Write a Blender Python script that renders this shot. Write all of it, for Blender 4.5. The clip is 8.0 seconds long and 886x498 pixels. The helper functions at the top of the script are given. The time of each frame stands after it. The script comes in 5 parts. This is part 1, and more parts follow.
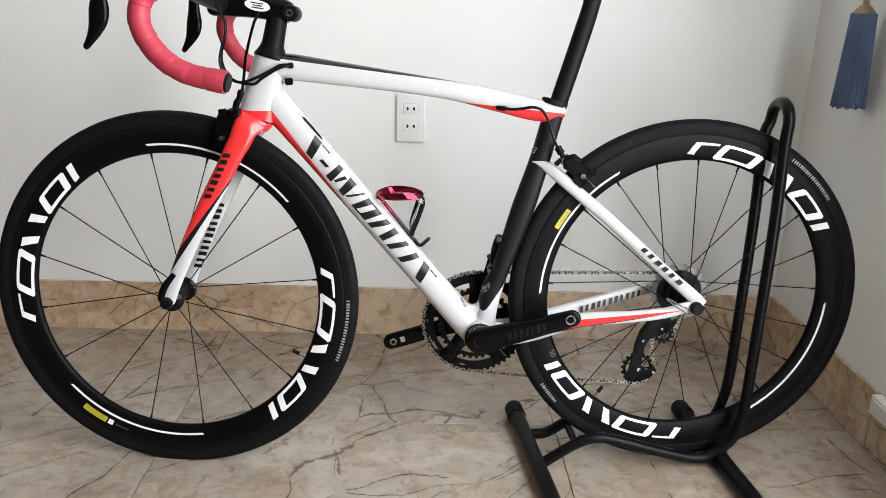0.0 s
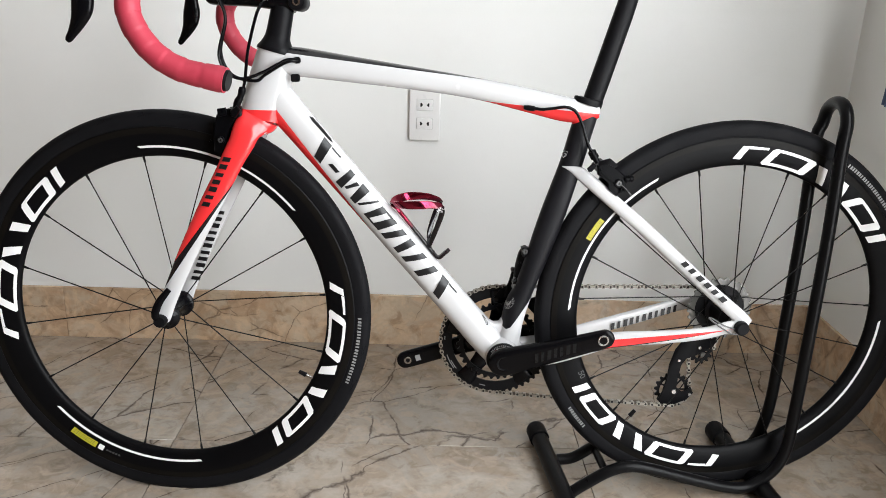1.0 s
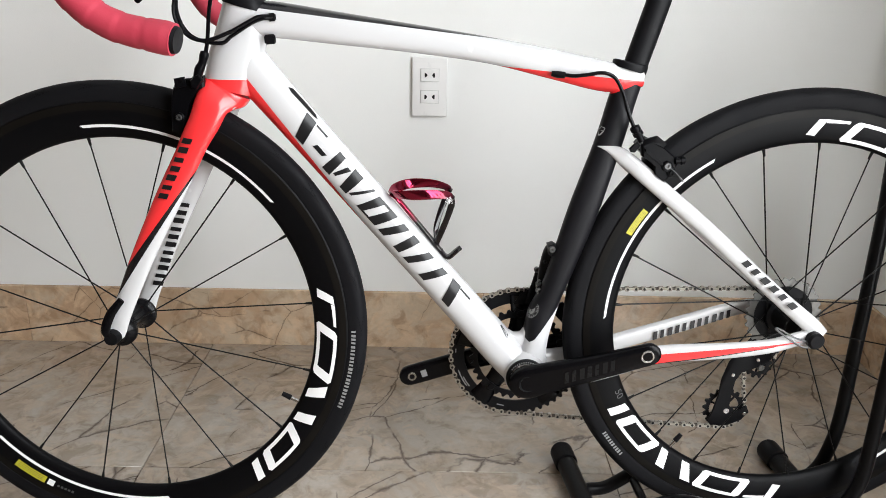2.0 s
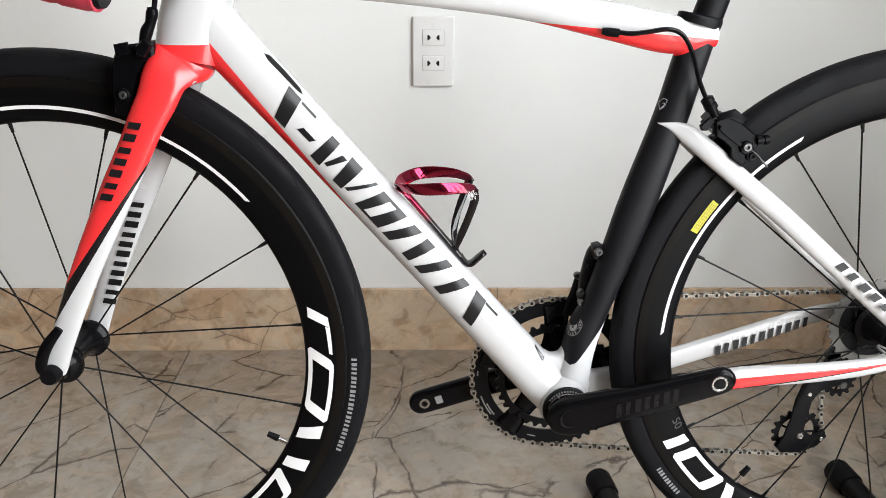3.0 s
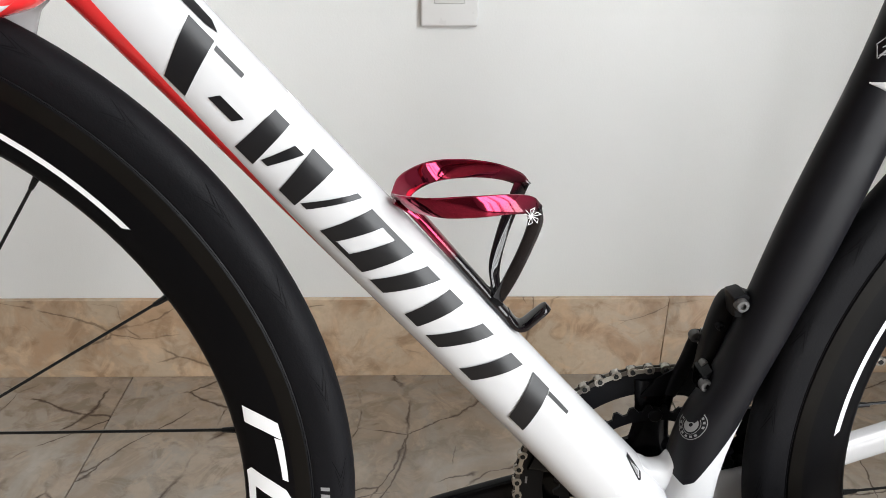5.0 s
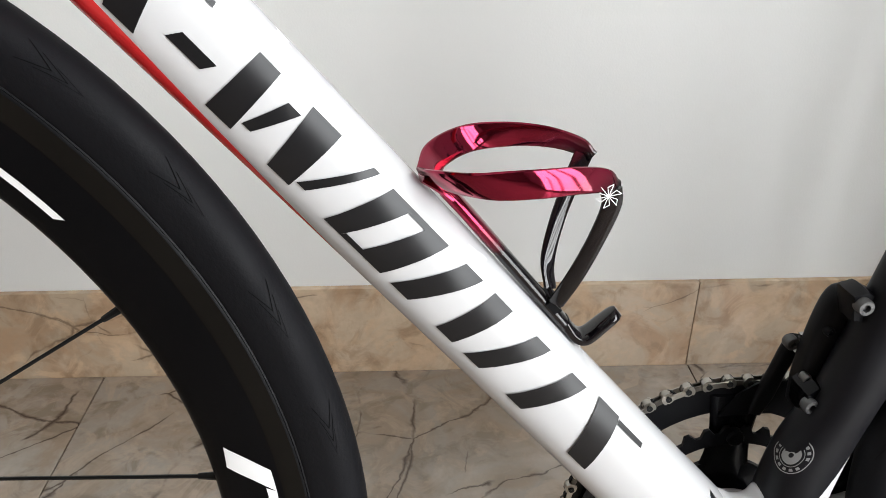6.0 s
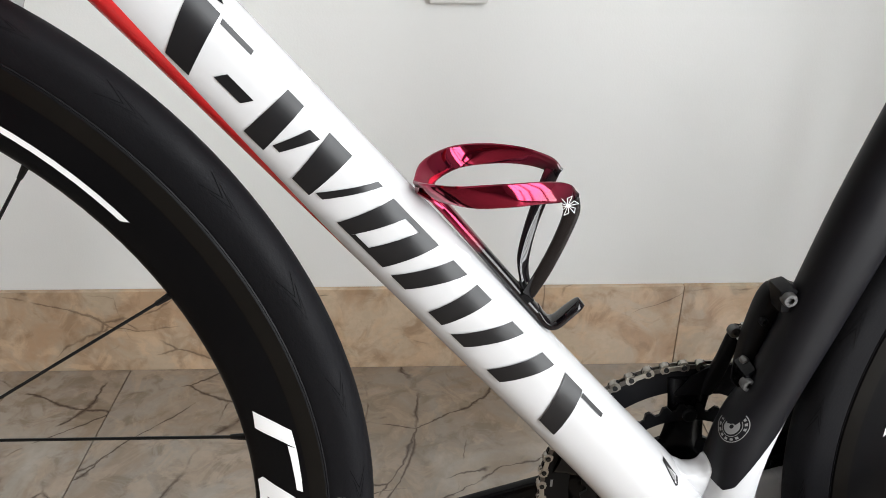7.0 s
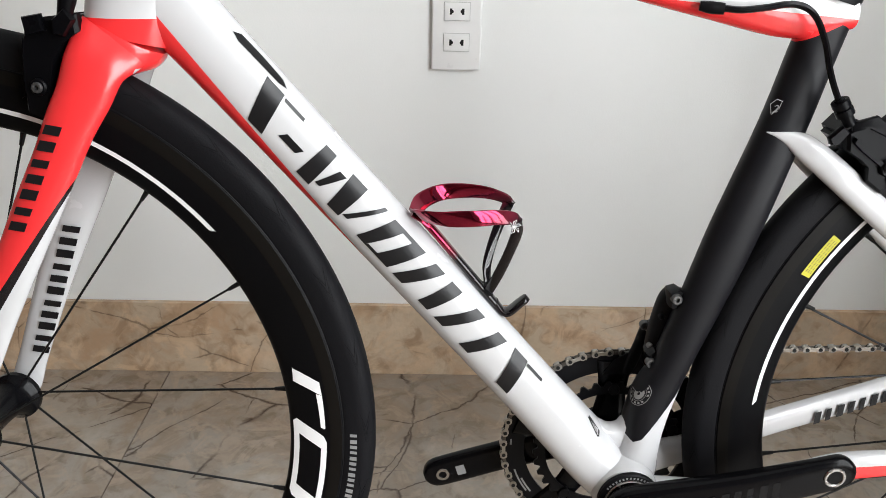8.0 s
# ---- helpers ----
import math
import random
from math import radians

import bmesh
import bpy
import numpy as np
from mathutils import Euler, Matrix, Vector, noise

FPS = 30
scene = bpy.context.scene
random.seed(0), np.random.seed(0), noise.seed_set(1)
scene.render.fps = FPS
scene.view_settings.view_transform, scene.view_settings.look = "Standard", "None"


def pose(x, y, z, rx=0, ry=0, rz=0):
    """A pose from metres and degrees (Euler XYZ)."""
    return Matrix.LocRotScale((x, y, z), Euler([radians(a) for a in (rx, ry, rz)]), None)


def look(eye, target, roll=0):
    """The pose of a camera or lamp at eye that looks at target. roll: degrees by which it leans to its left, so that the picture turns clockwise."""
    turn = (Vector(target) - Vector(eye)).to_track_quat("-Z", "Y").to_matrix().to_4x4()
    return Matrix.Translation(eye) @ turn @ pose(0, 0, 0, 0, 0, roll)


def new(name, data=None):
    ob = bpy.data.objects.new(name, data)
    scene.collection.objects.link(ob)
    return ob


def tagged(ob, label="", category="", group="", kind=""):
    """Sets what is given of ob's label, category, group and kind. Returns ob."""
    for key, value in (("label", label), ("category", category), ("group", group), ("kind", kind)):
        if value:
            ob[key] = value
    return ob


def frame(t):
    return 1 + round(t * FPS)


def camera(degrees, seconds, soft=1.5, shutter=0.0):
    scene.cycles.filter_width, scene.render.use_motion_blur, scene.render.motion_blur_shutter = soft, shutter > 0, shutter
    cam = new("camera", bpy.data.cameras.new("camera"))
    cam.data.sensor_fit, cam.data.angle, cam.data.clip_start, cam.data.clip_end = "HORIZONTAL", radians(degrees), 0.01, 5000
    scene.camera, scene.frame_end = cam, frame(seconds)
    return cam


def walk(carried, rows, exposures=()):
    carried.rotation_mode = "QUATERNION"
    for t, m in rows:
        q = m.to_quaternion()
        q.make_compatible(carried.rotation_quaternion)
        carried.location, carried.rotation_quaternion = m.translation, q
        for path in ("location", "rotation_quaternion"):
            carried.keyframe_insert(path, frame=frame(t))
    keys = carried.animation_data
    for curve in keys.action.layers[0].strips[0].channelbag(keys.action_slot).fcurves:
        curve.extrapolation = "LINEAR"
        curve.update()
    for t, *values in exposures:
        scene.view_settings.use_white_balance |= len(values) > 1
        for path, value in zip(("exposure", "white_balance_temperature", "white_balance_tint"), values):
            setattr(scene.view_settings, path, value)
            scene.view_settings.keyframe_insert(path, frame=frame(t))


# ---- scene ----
cam = camera(57.93, 8.0, 0.8)
PATH = [
    (0, (-0.1118, -1.3691, 0.8795), (-0.0771, 0.0579, 0.4187), 1.78),
    (0.5, (-0.1276, -1.3046, 0.8790), (-0.0917, 0.1174, 0.4028), 1.96),
    (1, (-0.1408, -1.2342, 0.8766), (-0.1097, 0.1866, 0.3966), 1.96),
    (1.5, (-0.1416, -1.1238, 0.8520), (-0.1202, 0.2927, 0.3589), 1.55),
    (2.8, (-0.1591, -0.8258, 0.8018), (-0.1245, 0.5619, 0.2333), 0.83),
    (3, (-0.1753, -0.7833, 0.7929), (-0.1326, 0.6005, 0.2156), 0.72),
    (3.5, (-0.1935, -0.7021, 0.7782), (-0.1462, 0.6744, 0.1841), 0.73),
    (4, (-0.1860, -0.5891, 0.7463), (-0.1415, 0.7778, 0.1302), 0.92),
    (4.5, (-0.1827, -0.4919, 0.7281), (-0.1476, 0.8652, 0.0902), 0.68),
    (4.7, (-0.1776, -0.4587, 0.7231), (-0.1504, 0.8943, 0.0761), 0.45),
    (5.8, (-0.2045, -0.3049, 0.6645), (-0.1529, 1.0234, -0.0304), 0.19),
    (6, (-0.2060, -0.2963, 0.6620), (-0.1492, 1.0287, -0.0389), 0.23),
    (6.5, (-0.2042, -0.3116, 0.6727), (-0.1404, 1.0108, -0.0324), 0.35),
    (7, (-0.1988, -0.3711, 0.6958), (-0.1599, 0.9613, 0.0079), 0.25),
    (7.5, (-0.1917, -0.4518, 0.7276), (-0.1617, 0.8975, 0.0732), 0.74),
    (8, (-0.1861, -0.5603, 0.7629), (-0.1619, 0.8053, 0.1427), 1.29),
]
walk(cam, [(t, look(eye, target, roll)) for t, eye, target, roll in PATH], [(0, -0.01), (1.5, 0.02), (3, 0.11), (3.5, 0.11), (4.5, 0.08), (6.5, 0.07), (7.5, 0.04), (8, -0.04)])

# ---------------------------------------------------------------- light
scene.view_settings.exposure = 0.0
world = bpy.data.worlds.new("daylight")
scene.world = world
world.use_nodes = True
wn = world.node_tree.nodes
sky = wn.new("ShaderNodeTexSky")
sky.sky_type = "NISHITA"
sky.sun_disc = False
sky.sun_elevation, sky.sun_rotation = radians(48), radians(150)
wn["Background"].inputs[1].default_value = 0.12
world.node_tree.links.new(sky.outputs[0], wn["Background"].inputs[0])
sun = new("sun", bpy.data.lights.new("sun", "SUN"))
sun.data.energy, sun.data.angle, sun.data.color = 1.5, radians(10), (1.0, 0.95, 0.88)
sun.matrix_world = look((2.0, 6.0, 8.0), (0, 0, 0))

# room: north wall behind the bike, east wall at the corner, window further along the east wall
NORTH, EAST, SOUTH, WEST, TOP = 0.61, 0.819, -3.0, -2.8, 2.8
WIN = (-1.80, -0.40, 0.04, 2.20)          # y0, y1, z0, z1 of the window opening


def area(name, m, w, h, watts, colour):
    ob = new(name, bpy.data.lights.new(name, "AREA"))
    ob.data.shape, ob.data.size, ob.data.size_y = "RECTANGLE", w, h
    ob.data.energy, ob.data.color = watts, colour
    ob.matrix_world = m
    return ob


area("window_daylight", look((EAST + 0.10, (WIN[0] + WIN[1]) / 2, (WIN[2] + WIN[3]) / 2), (-1.0, (WIN[0] + WIN[1]) / 2 + 0.5, 0.9)), WIN[1] - WIN[0], WIN[3] - WIN[2], 115, (0.955, 0.98, 1.0))


# ---------------------------------------------------------------- materials
class Mat:
    """A node material with a few short ways to wire it."""

    def __init__(self, name):
        self.m = bpy.data.materials.new(name)
        self.m.use_nodes = True
        self.n, self.l = self.m.node_tree.nodes, self.m.node_tree.links
        self.b = self.n["Principled BSDF"]
        self.coord = self.n.new("ShaderNodeTexCoord")

    def node(self, kind, **ins):
        nd = self.n.new("ShaderNode" + kind)
        for k, v in ins.items():
            self.put(nd.inputs[k.replace("_", " ")], v)
        return nd

    def put(self, socket, v):
        if isinstance(v, bpy.types.NodeSocket):
            self.l.new(v, socket)
        else:
            socket.default_value = v

    def math(self, op, a, b=0.0, c=0.0, clamp=False):
        nd = self.n.new("ShaderNodeMath")
        nd.operation, nd.use_clamp = op, clamp
        for s, v in zip(nd.inputs, (a, b, c)):
            self.put(s, v)
        return nd.outputs[0]

    def mix(self, f, a, b, blend="MIX"):
        nd = self.n.new("ShaderNodeMix")
        nd.data_type, nd.blend_type = "RGBA", blend
        self.put(nd.inputs[0], f)
        self.put(nd.inputs[6], (*a, 1) if isinstance(a, tuple) and len(a) == 3 else a)
        self.put(nd.inputs[7], (*b, 1) if isinstance(b, tuple) and len(b) == 3 else b)
        return nd.outputs[2]

    def noise(self, scale, detail=4.0, rough=0.55, vec=None, distortion=0.0):
        nd = self.node("TexNoise", Scale=scale, Detail=detail, Roughness=rough, Distortion=distortion)
        self.l.new(vec or self.coord.outputs["Object"], nd.inputs["Vector"])
        return nd.outputs["Fac"]

    def ramp(self, v, lo, hi, a=0.0, b=1.0):
        nd = self.n.new("ShaderNodeMapRange")
        for s, x in zip(nd.inputs, (v, lo, hi, a, b)):
            self.put(s, x)
        return nd.outputs[0]

    def bump(self, h, strength, distance=0.001):
        nd = self.node("Bump", Strength=strength, Distance=distance, Height=h)
        self.l.new(nd.outputs[0], self.b.inputs["Normal"])

    def set(self, **ins):
        for k, v in ins.items():
            s = self.b.inputs[k.replace("_", " ")]
            if isinstance(v, tuple) and len(v) == 3:
                v = (*v, 1)
            self.put(s, v)
        return self.m


def plain(name, colour, rough=0.5, metal=0.0, vary=0.12, grain=220.0, bump=0.05, coat=0.0, spec=0.5):
    k = Mat(name)
    big, fine = k.noise(9.0), k.noise(grain, 3.0)
    c = k.mix(k.ramp(big, 0.3, 0.7), tuple(x * (1 - vary) for x in colour), tuple(min(1, x * (1 + vary)) for x in colour))
    k.bump(fine, bump, 0.0006)
    return k.set(Base_Color=c, Roughness=k.ramp(k.noise(35.0), 0.25, 0.75, rough * 0.85, min(1, rough * 1.15)), Metallic=metal, Coat_Weight=coat, Coat_Roughness=0.06, Specular_IOR_Level=spec)


def wall_paint():
    k = Mat("white_wall_paint")
    a, b, f = k.noise(1.7, 5), k.noise(14, 4), k.noise(420, 2)
    c = k.mix(k.ramp(a, 0.3, 0.7), (0.79, 0.80, 0.78), (0.83, 0.84, 0.83))
    c = k.mix(k.ramp(b, 0.62, 0.9, 0, 0.12), c, (0.62, 0.61, 0.58))
    k.bump(k.math("ADD", f, k.math("MULTIPLY", b, 0.8)), 0.12, 0.0015)
    return k.set(Base_Color=c, Roughness=0.62)


def marble(name, tint, warm, crack=0.90):
    """Polished beige stone tile: cloudy warm and grey patches, long thin branching cracks."""
    k = Mat(name)
    info = k.n.new("ShaderNodeObjectInfo")
    geo = k.n.new("ShaderNodeNewGeometry")

    def moved(v, add):
        nd = k.node("VectorMath")
        nd.operation = "ADD"
        k.put(nd.inputs[0], v)
        k.put(nd.inputs[1], add)
        return nd.outputs[0]

    def scaled(v, s):
        nd = k.node("VectorMath")
        nd.operation = "SCALE"
        k.put(nd.inputs[0], v)
        nd.inputs["Scale"].default_value = s
        return nd.outputs[0]

    def wobble(v, scale, detail, amount):
        nd = k.node("TexNoise", Scale=scale, Detail=detail, Roughness=0.6)
        k.put(nd.inputs["Vector"], v)
        return moved(v, scaled(nd.outputs["Color"], amount))

    comb = k.node("CombineXYZ", X=k.math("MULTIPLY", info.outputs["Random"], 7.0), Y=k.math("MULTIPLY", info.outputs["Random"], 3.0), Z=k.math("MULTIPLY", info.outputs["Random"], 5.0))
    p = moved(geo.outputs["Position"], comb.outputs[0])
    big, mid, small, fine = k.noise(2.4, 5, 0.55, p, 0.5), k.noise(9.0, 5, 0.6, p, 1.1), k.noise(26, 4, 0.6, p, 0.8), k.noise(110, 3, 0.6, p)
    c = k.mix(k.ramp(big, 0.35, 0.65), tuple(x * 0.88 for x in tint), tuple(x * 1.10 for x in tint))
    c = k.mix(k.ramp(mid, 0.44, 0.60, 0, 0.85), c, warm)
    c = k.mix(k.ramp(small, 0.50, 0.64, 0, 0.7), c, tuple(x * 0.72 for x in warm))
    c = k.mix(k.ramp(k.noise(17, 4, 0.6, moved(p, (1.3, 4.7, 2.4)), 1.4), 0.50, 0.62, 0, 0.7), c, tuple(min(1, x * f) for x, f in zip(tint, (1.20, 1.08, 0.98))))
    c = k.mix(k.ramp(k.noise(6.0, 4, 0.6, moved(p, (3.1, 1.7, 0.4)), 0.8), 0.54, 0.68, 0, 0.6), c, tuple(min(1, x * 1.28 + 0.02) for x in tint))
    c = k.mix(k.ramp(fine, 0.4, 0.75, 0, 0.2), c, tuple(x * 0.6 for x in tint))
    # cracks: the borders of long, bent and jagged cells, cut off here and there into short runs
    q = wobble(wobble(p, 2.4, 2.0, 0.13), 13.0, 4.0, 0.022)
    vein, stain = 0.0, 0.0
    for scale, width, turn, stretch, gate in ((2.9, 0.0060, -0.75, 0.34, 0.43), (4.3, 0.0085, -1.05, 0.36, 0.46), (6.2, 0.0100, -0.25, 0.45, 0.54)):
        rot = k.node("Mapping", Vector=q)
        rot.vector_type = "TEXTURE"
        rot.inputs["Rotation"].default_value = (0.25, 0.2, turn)
        rot.inputs["Scale"].default_value = (1.0, 1 / stretch, 1.1)
        v = k.n.new("ShaderNodeTexVoronoi")
        v.feature = "DISTANCE_TO_EDGE"
        v.inputs["Scale"].default_value = scale
        k.put(v.inputs["Vector"], rot.outputs[0])
        on = k.ramp(k.noise(5.5, 3, 0.6, moved(p, (turn * 9, 0, 0)), 0.4), gate, gate + 0.06)
        wide = k.ramp(small, 0.35, 0.65, width * 0.30, width * 1.25)
        line = k.math("MULTIPLY", k.ramp(v.outputs["Distance"], 0.0, wide, 1.0, 0.0), on)
        vein = k.math("MAXIMUM", line, vein)
        stain = k.math("MAXIMUM", k.math("MULTIPLY", k.ramp(v.outputs["Distance"], 0.0, width * 5, 1.0, 0.0), on), stain)
    c = k.mix(k.math("MULTIPLY", stain, 0.16), c, tuple(x * 0.5 for x in warm))
    c = k.mix(k.math("MULTIPLY", vein, crack), c, (0.045, 0.027, 0.018))
    k.bump(k.math("ADD", fine, k.math("MULTIPLY", vein, -1.2)), 0.04, 0.0008)
    return k.set(Base_Color=c, Roughness=k.ramp(mid, 0.3, 0.7, 0.13, 0.22), Specular_IOR_Level=0.75)


def paint_scheme(name, base, bands, rough=0.22, coat=0.25, spec=0.5):
    """Lacquered frame paint. bands: (colour, [(a, b, c), ...]) is painted where a*X + b*Y + c... of every half plane holds."""
    k = Mat(name)
    sep = k.node("SeparateXYZ", Vector=k.coord.outputs["Object"])
    x, y, z = sep.outputs
    c = k.mix(k.ramp(k.noise(6.0), 0.3, 0.7), tuple(v * 0.97 for v in base), base)
    for colour, planes in bands:
        m = 1.0
        for a, b, cz, d in planes:
            e = k.math("ADD", k.math("ADD", k.math("MULTIPLY", x, a), k.math("MULTIPLY", y, b)), k.math("ADD", k.math("MULTIPLY", z, cz), d))
            m = k.math("MULTIPLY", m, k.math("GREATER_THAN", e, 0.0))
        c = k.mix(m, c, colour)
    k.bump(k.noise(160, 3), 0.02, 0.0004)
    return k.set(Base_Color=c, Roughness=k.ramp(k.noise(30), 0.3, 0.7, rough * 0.8, rough * 1.25), Coat_Weight=coat, Coat_Roughness=0.08, Specular_IOR_Level=spec)


WHITE, RED, BLACK = (0.495, 0.495, 0.50), (0.72, 0.030, 0.033), (0.006, 0.006, 0.0075)
M_WALL = wall_paint()
M_FLOOR = marble("beige_marble_floor_tile", (0.332, 0.290, 0.244), (0.288, 0.220, 0.158))
M_SKIRT = marble("beige_marble_skirting_tile", (0.55, 0.436, 0.315), (0.475, 0.310, 0.188), 0.6)
M_GROUT = plain("grey_grout", (0.30, 0.245, 0.185), 0.9, bump=0.2)
# for the unseen walls only; dark so that they bounce little light
M_DIMWALL = plain("unseen_dim_wall", (0.16, 0.10, 0.06), 0.5, vary=0.3)
M_CEIL = plain("white_ceiling_paint", (0.76, 0.76, 0.75), 0.8, vary=0.03)
M_PLASTIC = plain("white_socket_plastic", (0.80, 0.80, 0.79), 0.3, vary=0.03)
M_GROOVE = plain("grey_plastic_groove", (0.50, 0.50, 0.49), 0.5, vary=0.03)
M_DARK = plain("dark_slot", (0.012, 0.012, 0.012), 0.7, spec=0.2)
M_RUBBER = plain("black_tyre_rubber", (0.0050, 0.0050, 0.0060), 0.62, bump=0.25, grain=500, spec=0.10)
M_CARBON = plain("satin_carbon", (0.0025, 0.0025, 0.003), 0.40, bump=0.06, grain=600, spec=0.08)
M_MATT = plain("matt_black_carbon", (0.0038, 0.0038, 0.0046), 0.45, vary=0.1, bump=0.06, grain=500, spec=0.11)
M_GLOSSBLACK = plain("gloss_black", (0.0022, 0.0022, 0.0028), 0.20, vary=0.1, coat=0.03, spec=0.11)
M_STEEL = plain("polished_steel", (0.42, 0.41, 0.40), 0.26, 1.0, vary=0.08)
M_CHAIN = plain("nickel_chain_steel", (0.34, 0.32, 0.285), 0.30, 0.95, vary=0.2)
M_SPOKE = plain("black_spoke_steel", (0.006, 0.006, 0.006), 0.4, 0.0, spec=0.14)
M_TAPE = plain("pink_bar_tape", (0.40, 0.031, 0.056), 0.58, vary=0.12, bump=0.3, grain=260)
M_TUBE = plain("black_powder_coat", (0.003, 0.003, 0.0034), 0.32, vary=0.12, bump=0.25, grain=320, spec=0.12)
M_DECAL_W = plain("white_vinyl", (0.80, 0.80, 0.80), 0.35, vary=0.03)
M_DECAL_B = plain("black_vinyl", (0.006, 0.006, 0.007), 0.36, vary=0.05, spec=0.35)
M_DECAL_G = plain("grey_print", (0.22, 0.22, 0.22), 0.5)
M_DECAL_D = plain("dark_grey_print", (0.05, 0.05, 0.052), 0.3)
# lighter, warmer carbon: the floor's reflection on the rim flank is in the colour
M_TRACK = plain("brake_track_floor_tint", (0.0050, 0.0043, 0.0036), 0.42, vary=0.25, bump=0.05, grain=500, spec=0.09)
M_PRINT = plain("pale_tyre_print", (0.22, 0.22, 0.22), 0.6)
M_GROOVED = plain("dark_tread_groove", (0.0018, 0.0018, 0.002), 0.9, spec=0.03)
M_FAINT = plain("faint_grey_print", (0.007, 0.007, 0.0074), 0.3, spec=0.14)
M_BOLT = plain("grey_bolt_steel", (0.09, 0.09, 0.09), 0.42, 0.7)
M_CALIPER = plain("black_caliper_paint", (0.0022, 0.0022, 0.0028), 0.30, vary=0.2, bump=0.05, spec=0.07)
M_YELLOW = plain("yellow_label", (0.44, 0.40, 0.02), 0.5)
M_WHITE = paint_scheme("white_lacquer", WHITE, [])


# ---------------------------------------------------------------- mesh helpers
def mesh_of(bm, name, mat, sharp=40):
    me = bpy.data.meshes.new(name)
    bmesh.ops.recalc_face_normals(bm, faces=bm.faces)
    bm.to_mesh(me)
    bm.free()
    for p in me.polygons:
        p.use_smooth = True
    me.set_sharp_from_angle(angle=radians(sharp))
    me.materials.append(mat)
    return me


def part(name, bm, mat, parent=None, label="", sharp=40, m=None):
    if m is not None:
        bmesh.ops.transform(bm, matrix=m, verts=bm.verts)
    ob = new(name, mesh_of(bm, name, mat, sharp))
    if parent is not None:
        ob.parent = parent
    return tagged(ob, label)


def box(bm, x0, x1, y0, y1, z0, z1, bevel=0.0, seg=2):
    r = bmesh.ops.create_cube(bm, size=1.0, matrix=Matrix.Translation(((x0 + x1) / 2, (y0 + y1) / 2, (z0 + z1) / 2)) @ Matrix.Diagonal((x1 - x0, y1 - y0, z1 - z0, 1)))
    if bevel:
        vs = set(r["verts"])
        bmesh.ops.bevel(bm, geom=[e for e in bm.edges if e.verts[0] in vs], offset=bevel, segments=seg, affect="EDGES", profile=0.6)
    return bm


def block(x0, x1, y0, y1, z0, z1, bevel=0.0, seg=2):
    return box(bmesh.new(), x0, x1, y0, y1, z0, z1, bevel, seg)


def obox(bm, centre, ax, ay, az, sx, sy, sz, bevel=0.0):
    """A box of full sizes sx, sy, sz along three axes."""
    m = Matrix((ax, ay, az)).transposed().to_4x4()
    m.translation = centre
    r = bmesh.ops.create_cube(bm, size=1.0, matrix=m @ Matrix.Diagonal((sx, sy, sz, 1)))
    if bevel:
        vs = set(r["verts"])
        bmesh.ops.bevel(bm, geom=[e for e in bm.edges if e.verts[0] in vs], offset=bevel, segments=2, affect="EDGES")
    return bm


def spline(pts, step=6):
    """Catmull-Rom through pts (vectors of any size)."""
    p = [Vector(q) for q in pts]
    p = [p[0] * 2 - p[1]] + p + [p[-1] * 2 - p[-2]]
    out = []
    for i in range(1, len(p) - 2):
        for k in range(step):
            t = k / step
            a, b, c, d = p[i - 1:i + 3]
            out.append(0.5 * (2 * b + (c - a) * t + (2 * a - 5 * b + 4 * c - d) * t * t + (3 * b - a - 3 * c + d) * t ** 3))
    return out + [p[-2]]


def skin(bm, rings, close=True, cap=True):
    vs = [[bm.verts.new(v) for v in ring] for ring in rings]
    n = len(vs[0])
    for a, b in zip(vs, vs[1:]):
        for i in range(n if close else n - 1):
            bm.faces.new((a[i], a[(i + 1) % n], b[(i + 1) % n], b[i]))
    if cap and close:
        bm.faces.new(vs[0][::-1])
        bm.faces.new(vs[-1])
    return bm


def oval(c, u, v, hu, hv, n=24, e=2.0):
    c, out = Vector(c), []
    for i in range(n):
        a = 2 * math.pi * i / n
        ca, sa = math.cos(a), math.sin(a)
        out.append(c + u * (math.copysign(abs(ca) ** (2 / e), ca) * hu) + v * (math.copysign(abs(sa) ** (2 / e), sa) * hv))
    return out


def tube(bm, pts, r, n=12, step=6, flat=1.0, side=None, cap=True):
    """A round or flattened tube along a smooth curve; r is one radius or one for each point. flat < 1 thins it across side."""
    rs = list(r) if isinstance(r, (list, tuple)) else [r] * len(pts)
    path = spline([(*p, q) for p, q in zip(pts, rs)], step)
    c = [Vector(p[:3]) for p in path]
    side = Vector(side) if side else None
    ref = None
    rings = []
    for i, p in enumerate(c):
        t = (c[min(i + 1, len(c) - 1)] - c[max(i - 1, 0)]).normalized()
        if side is not None:
            u = (side - t * side.dot(t)).normalized()
        else:
            if ref is None:
                ref = t.orthogonal()
            u = (ref - t * ref.dot(t)).normalized()
            ref = u
        rings.append(oval(p, u, t.cross(u), path[i][3] * flat, path[i][3], n))
    return skin(bm, rings, True, cap)


def loft(bm, rows, n=28, step=6):
    """rows: (X, Z, half depth in the bike's plane, half width, Y, exponent) along a frame tube."""
    path = spline(rows, step)
    rings = []
    for i, q in enumerate(path):
        a, b = path[max(i - 1, 0)], path[min(i + 1, len(path) - 1)]
        t = Vector((b[0] - a[0], b[4] - a[4], b[1] - a[1])).normalized()
        v = Vector((0, 1, 0))
        u = t.cross(v).normalized()
        rings.append(oval((q[0], q[4], q[1]), u, u.cross(t).normalized(), q[2], q[3], n, q[5]))
    return skin(bm, rings)


